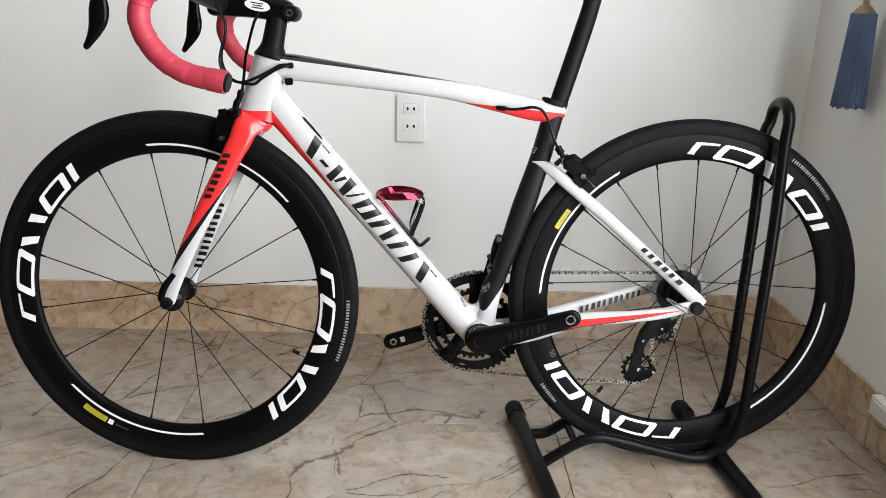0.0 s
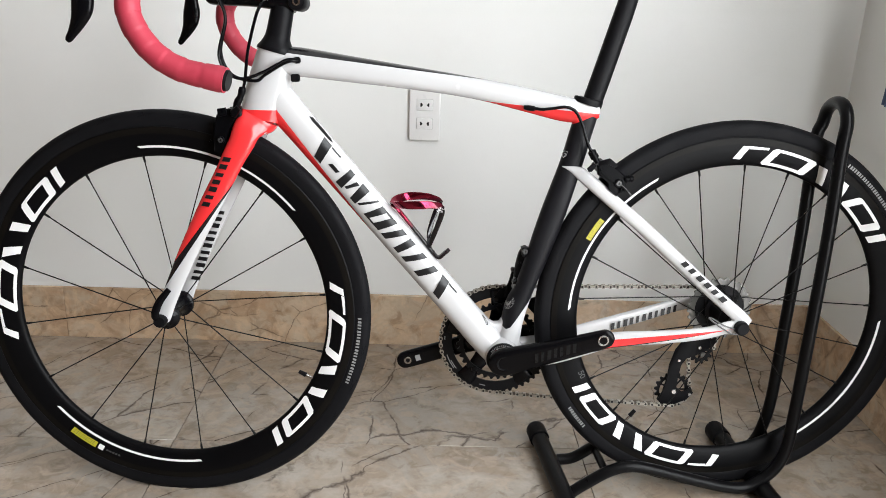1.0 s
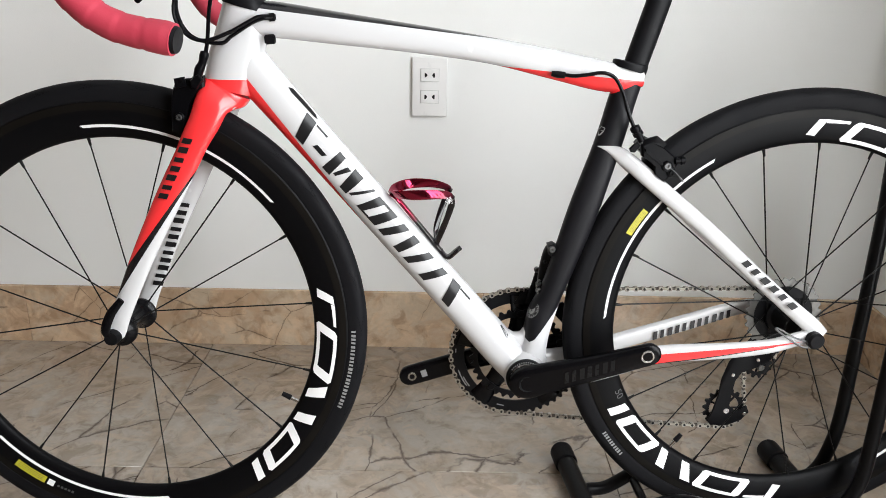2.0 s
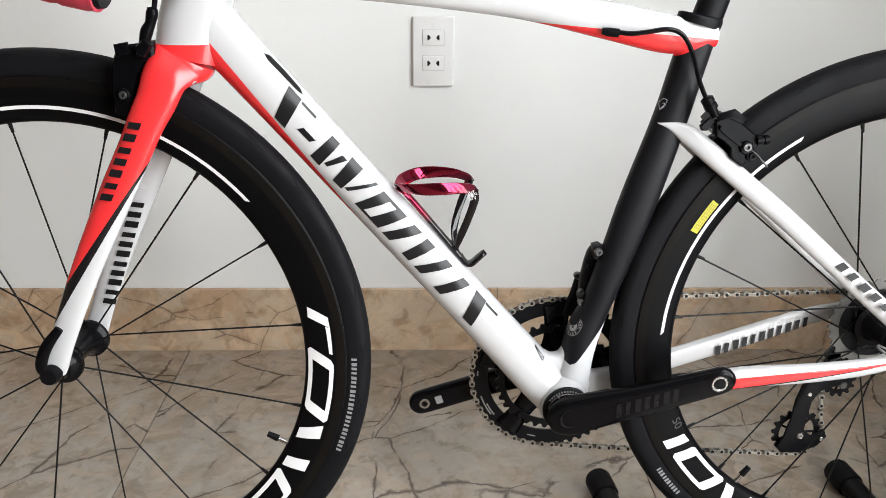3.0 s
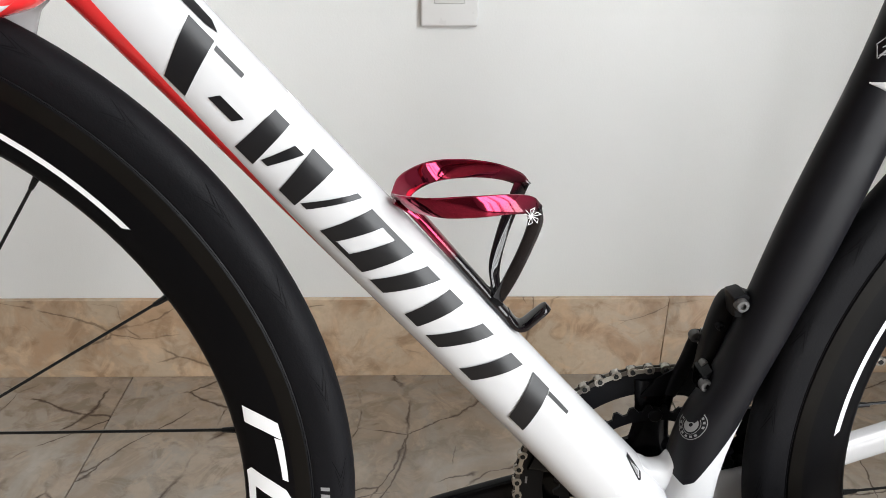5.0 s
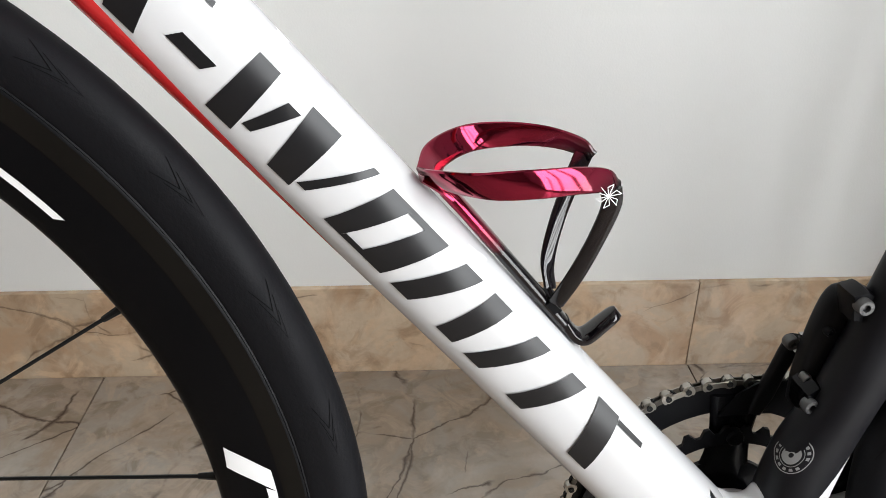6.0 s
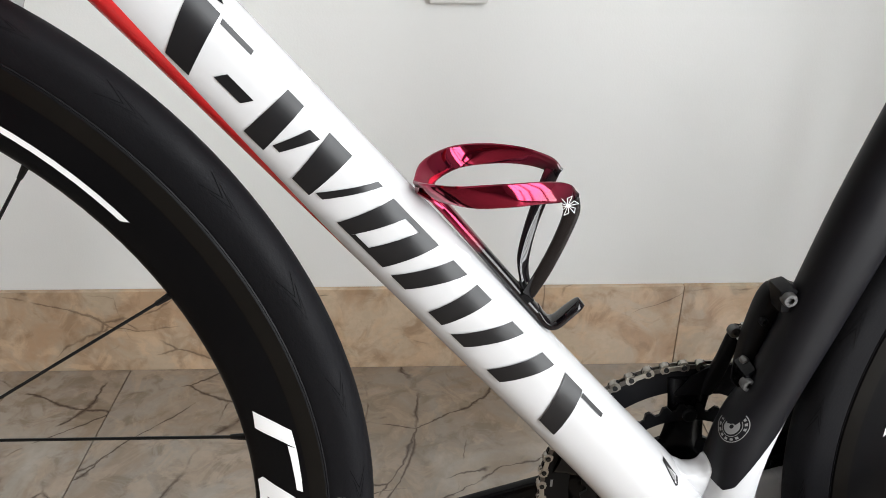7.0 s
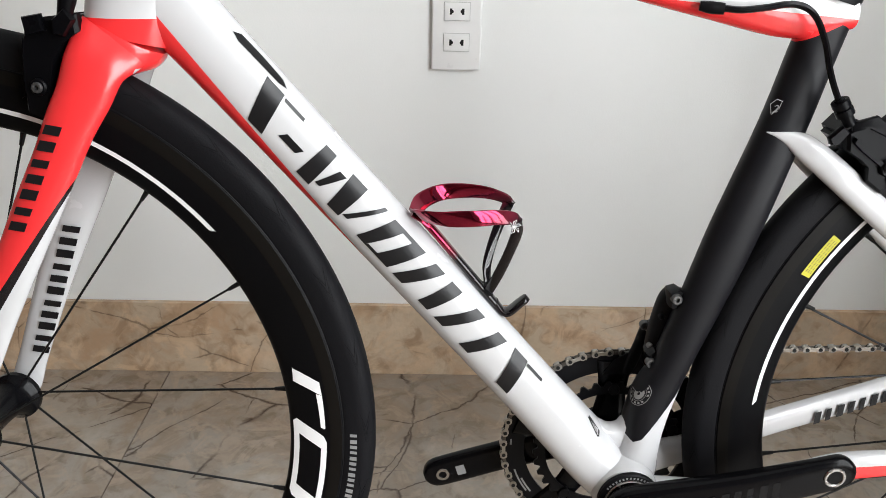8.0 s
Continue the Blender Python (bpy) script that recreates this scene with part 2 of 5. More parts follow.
def lathe(bm, prof, centre, n=96, closed=False):
    """Revolves (radius, y) round the Y axis through centre (X, Z)."""
    rings = []
    for i in range(n):
        a = 2 * math.pi * i / n
        rings.append([Vector((centre[0] + r * math.cos(a), y, centre[1] + r * math.sin(a))) for r, y in prof])
    rings.append(rings[0])
    vs = [[bm.verts.new(v) for v in ring] for ring in rings[:-1]]
    vs.append(vs[0])
    m = len(prof)
    for a, b in zip(vs, vs[1:]):
        for i in range(m if closed else m - 1):
            bm.faces.new((a[i], a[(i + 1) % m], b[(i + 1) % m], b[i]))
    return bm


def disc(bm, x, z, y0, y1, r, n=24, bevel=0.0):
    """A short cylinder along Y, with a chamfered near rim."""
    prof = [(0.0001, y0), (r - bevel, y0), (r, y0 + bevel), (r, y1), (0.0001, y1)]
    return lathe(bm, prof, (x, z), n)


def rod(bm, a, b, r, n=10, r2=None):
    a, b = Vector(a), Vector(b)
    t = (b - a).normalized()
    u = t.orthogonal().normalized()
    return skin(bm, [oval(a, u, t.cross(u), r, r, n), oval(b, u, t.cross(u), r2 or r, r2 or r, n)])


def flat_shape(bm, poly, cut_u, cut_v, put):
    """A flat outline cut into small faces and laid on a surface by put(u, v)."""
    t = bmesh.new()
    t.faces.new([t.verts.new((u, v, 0)) for u, v in poly])
    us, vs = [p[0] for p in poly], [p[1] for p in poly]
    for axis, step, lo, hi in ((0, cut_u, min(us), max(us)), (1, cut_v, min(vs), max(vs))):
        q = math.floor(lo / step) * step + step
        while q < hi:
            co, no = ((q, 0, 0), (1, 0, 0)) if axis == 0 else ((0, q, 0), (0, 1, 0))
            bmesh.ops.bisect_plane(t, geom=t.verts[:] + t.edges[:] + t.faces[:], plane_co=co, plane_no=no, dist=1e-6)
            q += step
    ids = {v: bm.verts.new(put(v.co.x, v.co.y)) for v in t.verts}
    for f in t.faces:
        bm.faces.new([ids[v] for v in f.verts])
    t.free()
    return bm


# ---------------------------------------------------------------- the room
def wall_slab(name, bm, label, mat=None):
    return tagged(part(name, bm, mat or M_WALL), label, "wall", "", "structure")


wall_slab("wall_north", block(WEST - 0.15, EAST + 0.15, NORTH, NORTH + 0.15, -0.1, TOP), "plain white painted wall behind the bike")
# west and south walls are never in view; added dark to dim bounce and reflections
wall_slab("wall_west", block(WEST - 0.15, WEST, SOUTH - 0.15, NORTH, -0.1, TOP), "plain unseen wall, darkened to cut bounced light", M_DIMWALL)
wall_slab("wall_south", block(WEST, EAST + 0.15, SOUTH - 0.15, SOUTH, -0.1, TOP), "plain unseen wall, darkened to cut bounced light", M_DIMWALL)
bm = bmesh.new()
for y0, y1, z0, z1 in ((SOUTH, WIN[0], -0.1, TOP), (WIN[1], NORTH, -0.1, TOP), (WIN[0], WIN[1], -0.1, WIN[2]), (WIN[0], WIN[1], WIN[3], TOP)):
    box(bm, EAST, EAST + 0.15, y0, y1, z0, z1)
wall_slab("wall_east", bm, "white painted side wall with a window beyond the corner")
tagged(part("ceiling", block(WEST - 0.15, EAST + 0.15, SOUTH - 0.15, NORTH + 0.15, TOP, TOP + 0.12), M_CEIL), "plain white ceiling", "ceiling", "", "structure")
win = tagged(new("window_1"), "white framed balcony door with upright bars", "window", "", "structure")
for i in range(5):
    y = WIN[0] + (WIN[1] - WIN[0]) * i / 4
    part("window_bar", block(EAST + 0.04, EAST + 0.09, y - 0.025, y + 0.025, WIN[2], WIN[3], 0.004), M_PLASTIC, win)
for z in (WIN[2] + 0.026, WIN[3] - 0.45, WIN[3] - 0.026):
    part("window_rail", block(EAST + 0.042, EAST + 0.088, WIN[0], WIN[1], z - 0.025, z + 0.025, 0.004), M_PLASTIC, win)

floor = tagged(part("floor", block(WEST, EAST, SOUTH, NORTH, -0.1, -0.004), M_GROUT), "polished beige marble-look floor tiles with dark veins", "floor", "", "structure")
TILE, GAP = 0.8, 0.0012
TX, TY = -0.626, 0.143
for i in range(-3, 2):
    for j in range(-4, 1):
        x0, x1 = max(TX + i * TILE, WEST) + GAP / 2, min(TX + (i + 1) * TILE, EAST) - GAP / 2
        y0, y1 = max(TY + j * TILE, SOUTH) + GAP / 2, min(TY + (j + 1) * TILE, NORTH - 0.009) - GAP / 2
        if x1 - x0 > 0.02 and y1 - y0 > 0.02:
            part("tile", block(x0, x1, y0, y1, -0.012, 0.0, 0.0005, 1), M_FLOOR, floor)
SKH = 0.1315
base = tagged(new("baseboard"), "beige marble-look tile skirting along the walls", "skirting", "", "structure")
for i in range(-2, 2):
    x0, x1 = max(0.172 + (i - 1) * 1.2, WEST), min(0.172 + i * 1.2, EAST)
    if x1 - x0 > 0.02:
        part("skirting_tile", block(x0 + 0.0004, x1 - 0.0004, NORTH - 0.009, NORTH - 0.0005, -0.0030, SKH, 0.0006, 1), M_SKIRT, base)
for y1 in (NORTH - 0.009, 0.069, -0.731, -1.531, -2.331):
    y0 = {NORTH - 0.009: 0.069}.get(y1, max(y1 - TILE, SOUTH))
    part("skirting_tile", block(EAST - 0.009, EAST - 0.0005, y0 + 0.0006, y1 - 0.0006, 0.0006, SKH, 0.0006, 1), M_SKIRT, base)

# ---------------------------------------------------------------- the bike
# local frame: X to the rear, Y to the drive side (the wall), Z up in the wheels' plane
PSI, LEAN = 2.17, 3.20
BIKE = Matrix.Translation((-0.0073, 0.0240, -0.0037)) @ Matrix.Rotation(radians(PSI), 4, "Z") @ Matrix.Rotation(radians(-LEAN), 4, "X")
bike = tagged(new("road_bike"), "white, red and black carbon road bike in a floor stand", "bicycle")
bike.matrix_world = BIKE
FC, RC, BB = (-0.5589, 0.3343), (0.3932, 0.3406), (0.0010, 0.2670)
STEER_DEG = -5.23
hd = Vector((0.28, 0, 0.96)).normalized()
hp = Vector((-0.383, 0, 0.77))
STEER = Matrix.Translation(hp) @ Matrix.Rotation(radians(STEER_DEG), 4, hd) @ Matrix.Translation(-hp)
STILL = Matrix.Identity(4)

# paint of the frame, by half planes a*X + b*Y + c*Z + d > 0 in the bike's own frame
P_DOWN = paint_scheme("down_tube_paint", WHITE, [(RED, [(-0.7952, 0, -0.6064, 0.1130)])])
P_SEAT = [(BLACK, [(0.0862, 0, 0.9963, -0.6913), (0, 0, 0, -1)]),
          (RED, [(-0.0862, 0, -0.9963, 0.6913), (0, 0, 1, -0.6348)]),
          (BLACK, [(0.4239, 0, -0.9057, 0.5592), (-0.8230, 0, 0.5680, -0.1683), (-0.4780, 0, 0.8780, -0.2711), (0.5480, 0, 0.8360, -0.2650)])]
P_TOP = paint_scheme("top_tube_paint", WHITE, [(RED, [(-0.0862, 0, -0.9963, 0.6913)]), (BLACK, [(0.106, 0, 1, -0.7262), (-1, 0, 0, 0.05)])])
P_STUBE = paint_scheme("seat_tube_paint", WHITE, P_SEAT, 0.42, 0.0, 0.16)
P_HEAD = paint_scheme("head_tube_paint", WHITE, [(RED, [(0, 0, -1, 0.6761)])])
P_CROWN = paint_scheme("fork_crown_paint", RED, [])
P_BLADE = paint_scheme("fork_blade_paint", RED, [(BLACK, [(0.7977, 0, -0.6030, 0.6911)]), (WHITE, [(0.8290, 0, -0.5593, 0.6791)]), (WHITE, [(0.8544, 0, -0.5196, 0.6682), (0, 0, -1, 0.6418)])])
P_FAR = paint_scheme("far_blade_paint", WHITE, [(RED, [(0, 0, 1, -0.6400)])])
# the thin black band below the red is the stay's shadow, put into the paint
P_STAY = paint_scheme("chain_stay_paint", WHITE, [(RED, [(1, 0, 0, -0.15), (0.1341, 0, -1, 0.2860), (-0.21, 0, 1, -0.2571), (0, -1, 0, 0)]), (BLACK, [(0.21, 0, -1, 0.2571), (-0.225, 0, 1, -0.2515), (-1, 0, 0, 0.34), (0, -1, 0, 0)])])


def put_at(name, mesh, parent, m, label=""):
    ob = new(name, mesh)
    ob.parent = parent
    ob.matrix_local = m
    return tagged(ob, label)


def along(a, b, m=STILL):
    """The pose of a unit rod that lies from a to b."""
    a, b = m @ Vector(a), m @ Vector(b)
    d = b - a
    return Matrix.Translation(a) @ d.to_track_quat("Z", "Y").to_matrix().to_4x4() @ Matrix.Diagonal((1, 1, d.length, 1))


def unit_rod(name, r, mat, n=8, r2=None):
    return mesh_of(rod(bmesh.new(), (0, 0, 0), (0, 0, 1), r, n, r2), name, mat)


def pieces(name, shapes, mat, parent, label="", m=None):
    """Each shape as one small part."""
    return [part(name, bm, mat, parent, label, 40, m) for bm in shapes]


SPOKE, NIPPLE = unit_rod("spoke", 0.00105, M_SPOKE, 6), unit_rod("nipple", 0.0024, M_SPOKE, 8, 0.0016)
RIM = ((0.2612, 0.0), (0.2622, 0.0035), (0.266, 0.0072), (0.277, 0.0108), (0.292, 0.0133), (0.301, 0.0136), (0.3085, 0.0131), (0.3100, 0.0116))
RIM_R = (0.2612, 0.2616, 0.2622, 0.2636, 0.266, 0.27, 0.277, 0.285, 0.292, 0.301, 0.3085, 0.3100)


def rim_y(r):
    """Half width of the deep rim at a radius."""
    for (a, p), (b, q) in zip(RIM, RIM[1:]):
        if r <= b:
            return p + (q - p) * (r - a) / (b - a)
    return RIM[-1][1]


def wheel_pt(c, deg, r, y):
    a = radians(deg)
    return Vector((c[0] + r * math.cos(a), y, c[1] + r * math.sin(a)))


def rim_put(c):
    return lambda u, r: wheel_pt(c, u, r, -rim_y(r) - 0.0004)


def arc_poly(u0, u1, r0, r1):
    return [(u0, r0), (u1, r0), (u1, r1), (u0, r1)]


def rim_mark(c, a0):
    """A row of white slanted blocks and bars round part of the rim, from the angle a0 backwards."""
    put, out = rim_put(c), []
    lo, hi = 0.2660, 0.2955

    def block_of(*polys):
        bm = bmesh.new()
        for pts in polys:
            flat_shape(bm, [(a0 - u, lo + (hi - lo) * v) for u, v in pts], 3.0, 0.0075, put)
        out.append(bm)

    def hollow(u0, u1, u2, u3, t, e=0.17):
        """A slanted frame: foot from u0 to u1, top from u2 to u3, sides t wide, top and foot thinner, corners cut."""
        def at(f, v):
            return u0 + (u2 - u0) * v + f * (u1 + (u3 - u1) * v - u0 - (u2 - u0) * v)
        w = t / (u1 - u0)
        block_of(((at(0, 0.12), 0.12), (at(0.06, 0), 0), (at(w, 0), 0), (at(w, 1), 1), (at(0.05, 1), 1), (at(0, 0.9), 0.9)),
                 ((at(1 - w, 0), 0), (at(0.95, 0), 0), (at(1, 0.1), 0.1), (at(1, 0.88), 0.88), (at(0.94, 1), 1), (at(1 - w, 1), 1)),
                 ((at(w, 0), 0), (at(1 - w, 0), 0), (at(1 - w, e), e), (at(w, e), e)),
                 ((at(w, 1 - e), 1 - e), (at(1 - w, 1 - e), 1 - e), (at(1 - w, 1), 1), (at(w, 1), 1)))
    block_of(((0, 0.30), (2.6, 0.22), (5.6, 0.99), (3.1, 0.99)), ((5.2, 0.82), (11.6, 0.84), (11.9, 0.97), (5.6, 0.99)))
    hollow(9.8, 26.9, 13.6, 29.2, 3.0)
    block_of(((29.7, 0.92), (33.2, 0.95), (35.6, 0.04), (32.6, 0.04)))
    block_of(((39.4, 0.95), (42.6, 0.97), (44.4, 0.06), (41.4, 0.06)))
    hollow(45.2, 60.2, 48.6, 62.4, 3.0)
    block_of(((62.6, 0.06), (65.4, 0.12), (66.9, 1.06), (64.3, 1.05)))
    return out


def tyre_wall(c, deg, r):
    """A place just outside the near wall of the tyre."""
    q = min(1.0, abs(r - 0.3230) / 0.0132)
    w = math.sqrt(1 - q * q)
    return wheel_pt(c, deg, r, -(0.0117 + 0.0019 * w if r < 0.3230 else 0.0136 * w) - 0.0004)


def tyre_marks(c, a0, a1, count):
    """A row of small pale bars on the tyre wall."""
    out = []
    for i in range(count):
        u = a0 + (a1 - a0) * i / count
        w = (a1 - a0) / count * (0.50, 0.68, 0.58)[i % 3]
        out.append(flat_shape(bmesh.new(), [(u, 0.3155), (u + w, 0.3155), (u + w, 0.3215), (u, 0.3215)], 2, 0.002, lambda p, r: tyre_wall(c, p, r)))
    return out


def wheel(name, c, m, marks, stripes, label_at, valve, tyre_rows, label):
    prof = [(r, -rim_y(r)) for r in RIM_R[::-1]] + [(r, rim_y(r)) for r in RIM_R[1:]] + [(0.302, 0.006), (0.302, -0.006)]
    rim = part(name, lathe(bmesh.new(), prof, c, 128, True), M_CARBON, bike, label, 55, m)
    tp = []
    for i in range(29):
        a = math.pi * (-1 + 2 * i / 28)
        y = 0.0136 * math.sin(a) if abs(a) < math.pi / 2 else math.copysign(0.0117 + 0.0019 * abs(math.sin(a)), a)
        tp.append((0.3230 + 0.0132 * math.cos(a), y))
    part("tyre", lathe(bmesh.new(), tp, c, 144, True), M_RUBBER, rim, "black rubber road tyre", 70, m)
    bm = bmesh.new()
    lathe(bm, [(0.3088, -0.0118), (0.3098, -0.0127), (0.3106, -0.0122), (0.3100, -0.0110)], c, 144, True)
    part("tyre_bead", bm, M_MATT, rim, "", 60, m)
    # ring over the brake track, tinted brown for the floor mirrored in it
    ring = [(r, -rim_y(r) - 0.0003) for r in (0.2985, 0.3010, 0.3045, 0.3085)]
    part("brake_track", lathe(bmesh.new(), ring, c, 128), M_TRACK, rim, "brake track with the floor's brown reflection in its colour", 60, m)
    # fine nested chevrons cut into the shoulder
    def shoulder(p, v):
        return wheel_pt(c, p, 0.3230 + 0.0134 * math.cos(0.55 + 1.1 * v), -0.01375 * math.sin(0.55 + 1.1 * v))
    for k in range(31):
        bm = bmesh.new()
        for f in (0.0, 1.3, 2.6):
            a = 50.5 - k * 360 / 31 - f
            for v0, v1 in ((0.16 + 0.07 * f, 0.50), (0.80 - 0.06 * f, 0.50)):
                flat_shape(bm, [(a, v0), (a - 2.4, v1), (a - 2.57, v1), (a - 0.17, v0)], 0.6, 0.2, shoulder)
        part("tread_mark", bm, M_GROOVED, rim, "", 40, m)
    for a0 in marks:
        pieces("rim_marking", rim_mark(c, a0), M_DECAL_W, rim, "", m)
    for u0, u1 in stripes:
        bm = flat_shape(bmesh.new(), [(u0, 0.2758), (u1, 0.2758), (u1 - 0.8, 0.2796), (u0 + 0.8, 0.2796)], 2.5, 0.01, rim_put(c))
        part("rim_stripe", bm, M_DECAL_W, rim, "thin white stripe", 40, m)
    span = (0.2865, 0.2975) if name == "front_wheel" else (0.2820, 0.2915)
    bm = flat_shape(bmesh.new(), arc_poly(*label_at, *span), 2.5, 0.004, rim_put(c))
    part("label", bm, M_YELLOW, rim, "yellow warning label", 40, m)
    bm = bmesh.new()
    for i in range(9):
        u = label_at[0] + (label_at[1] - label_at[0]) * (0.08 + 0.095 * i)
        for r0 in (span[0] + 0.0018, span[0] + 0.0044, span[0] + 0.0070):
            flat_shape(bm, [(u, r0), (u + 0.55, r0), (u + 0.55, r0 + 0.0007), (u, r0 + 0.0007)], 3, 0.01, lambda p, r: wheel_pt(c, p, r, -rim_y(r) - 0.0007))
    tagged(part("print", bm, M_DECAL_D, rim, "", 40, m), "", "", "", "stuff")
    for u0, u1, n in tyre_rows:
        pieces("tyre_print", tyre_marks(c, u0, u1, n), M_PRINT, rim, "", m)
    u = label_at[1] + 0.7
    if name == "front_wheel":
        pieces("label", [flat_shape(bmesh.new(), arc_poly(u, u + 2.0, 0.2870, 0.2965), 2.5, 0.004, rim_put(c))], M_DECAL_W, rim, "small white square label", m)
        pieces("print", [flat_shape(bmesh.new(), arc_poly(u + 3.0 + 1.1 * i, u + 3.7 + 1.1 * i, 0.2900, 0.2935), 2.5, 0.004, rim_put(c)) for i in range(5)], M_DECAL_D, rim, "", m)
    p0, p1, p2 = (wheel_pt(c, valve, r, 0) for r in (0.262, 0.246, 0.236))
    bm = bmesh.new()
    rod(bm, p0, p1, 0.0028, 10)
    part("valve_stem", bm, M_STEEL, rim, "", 40, m)
    bm = bmesh.new()
    rod(bm, wheel_pt(c, valve, 0.250, 0), p2, 0.0042, 10, 0.0034)
    part("valve_cap", bm, M_MATT, rim, "", 40, m)
    return rim


front = wheel("front_wheel", FC, STEER, (193.0, 13.1), ((97.7, 41.1), (277.6, 221.6)), (230.2, 240.0), 334.0, ((360.4, 338.2, 22),), "deep black carbon front wheel with white markings")
rear = wheel("rear_wheel", RC, STILL, (94.9, 274.6), ((178.2, 121.9), (357.7, 303.7)), (144.5, 152.6), 233.3, ((56.9, 37.0, 22), (222.4, 213.4, 10)), "deep black carbon rear wheel with white markings")

for i in range(16):
    a = 98.0 + 22.5 * i
    y = (0.034, -0.034)[i % 2]
    put_at("spoke", SPOKE, front, along(wheel_pt(FC, a + 4, 0.019, y), wheel_pt(FC, a, 0.262, 0), STEER))
    put_at("nipple", NIPPLE, front, along(wheel_pt(FC, a, 0.263, 0), wheel_pt(FC, a, 0.2515, y * 0.05), STEER))
for i in range(21):
    a = 89.3 + 360 / 21 * i
    k = i % 3
    if k == 0:
        hub_a, y, r = a + 3, -0.034, 0.02
    else:
        hub_a, y, r = a + (62 if k == 1 else -62), 0.018, 0.026
    put_at("spoke", SPOKE, rear, along(wheel_pt(RC, hub_a, r, y), wheel_pt(RC, a, 0.262, 0)))
    put_at("nipple", NIPPLE, rear, along(wheel_pt(RC, a, 0.263, 0), wheel_pt(RC, a, 0.2515, y * 0.05)))

bm = bmesh.new()
lathe(bm, [(0.0001, -0.048), (0.011, -0.048), (0.0125, -0.043), (0.019, -0.038), (0.0225, -0.036), (0.0225, -0.031), (0.018, -0.027), (0.013, -0.014), (0.0125, 0.0), (0.013, 0.014), (0.018, 0.027), (0.0225, 0.031), (0.0225, 0.036), (0.019, 0.038), (0.011, 0.048), (0.0001, 0.048)], FC, 40)
part("hub", bm, M_GLOSSBLACK, front, "gloss black front hub", 40, STEER)
bm = bmesh.new()
for k in range(3):
    obox(bm, Vector((FC[0] - 0.0105 + 0.0035 * k, -0.024 + 0.01 * k, FC[1] + 0.0135)), Vector((1, 0, 0.3)).normalized(), Vector((0, 1, 0)), Vector((-0.3, 0, 1)).normalized(), 0.002, 0.009, 0.0006)
part("hub_print", bm, M_DECAL_G, front, "", 40, STEER)
bm = bmesh.new()
lathe(bm, [(0.0001, -0.068), (0.009, -0.068), (0.0105, -0.064), (0.0105, -0.056), (0.0001, -0.056)], FC, 28)
part("quick_release_nut", bm, M_MATT, front, "", 40, STEER)
bm = tube(bmesh.new(), [(FC[0] - 0.001, -0.064, FC[1] + 0.001), (FC[0] - 0.006, -0.067, FC[1] + 0.012), (FC[0] + 0.002, -0.066, FC[1] + 0.034), (FC[0] + 0.018, -0.064, FC[1] + 0.055)], [0.006, 0.0065, 0.0062, 0.0045], 12, 5, 0.5, (0, 1, 0))
part("quick_release_lever", bm, M_GLOSSBLACK, front, "", 40, STEER)

# rear hub, cassette
bm = bmesh.new()
lathe(bm, [(0.0001, -0.06), (0.0105, -0.06), (0.0115, -0.046), (0.0205, -0.038), (0.0225, -0.036), (0.0225, -0.031), (0.015, -0.026), (0.0165, 0.0), (0.022, 0.012), (0.028, 0.014), (0.028, 0.02), (0.017, 0.022), (0.017, 0.055), (0.0001, 0.055)], RC, 40)
part("hub", bm, M_MATT, rear, "black rear hub")


def gear(c, teeth, r, depth, hole, y0, y1, turn=0.0):
    """A toothed ring: r is the tip radius."""
    bm = bmesh.new()
    rings = []
    n = teeth * 4
    tip = []
    for i in range(n):
        a = turn + 360 * i / n
        tip.append((a, r - depth if i % 4 in (0, 3) else r - depth * 0.12))
    for y in (y0, y1):
        rings.append([bm.verts.new(wheel_pt(c, a, q, y)) for a, q in tip])
        rings.append([bm.verts.new(wheel_pt(c, a, hole, y)) for a, q in tip])
    o0, i0, o1, i1 = rings
    for k in range(n):
        j = (k + 1) % n
        bm.faces.new((o0[k], o0[j], i0[j], i0[k]))
        bm.faces.new((o1[k], i1[k], i1[j], o1[j]))
        bm.faces.new((o0[k], o1[k], o1[j], o0[j]))
        bm.faces.new((i0[k], i0[j], i1[j], i1[k]))
    return bm


M_COG = plain("grey_cog_steel", (0.12, 0.118, 0.112), 0.42, 0.7, vary=0.15)
cass = part("cassette", lathe(bmesh.new(), [(0.018, 0.021), (0.044, 0.0215), (0.042, 0.026), (0.03, 0.046), (0.018, 0.047)], RC, 48, True), M_MATT, bike, "steel rear cassette on the wheel hub")
for k, (teeth, r) in enumerate(((28, 0.0585), (25, 0.0525), (23, 0.0482), (21, 0.0445), (19, 0.0402), (17, 0.0362), (15, 0.0322), (13, 0.0282), (11, 0.0245))):
    part("cog", gear(RC, teeth, r, 0.0045, r - 0.014 if k < 5 else 0.016, 0.0205 + 0.0034 * k, 0.0222 + 0.0034 * k, k * 3.0), M_COG, cass)


def plate(outline, y0, y1, inset=0.0):
    """A plate of an outline in the bike's plane, its two faces drawn in a little to round the rim."""
    cx, cz = sum(p[0] for p in outline) / len(outline), sum(p[1] for p in outline) / len(outline)
    f = 1 - inset
    t = (y1 - y0) * 0.22
    rows = ((y0, f), (y0 + t, 1.0), (y1 - t, 1.0), (y1, f)) if inset else ((y0, 1.0), (y1, 1.0))
    return skin(bmesh.new(), [[Vector((cx + (x - cx) * g, y, cz + (z - cz) * g)) for x, z in outline] for y, g in rows])


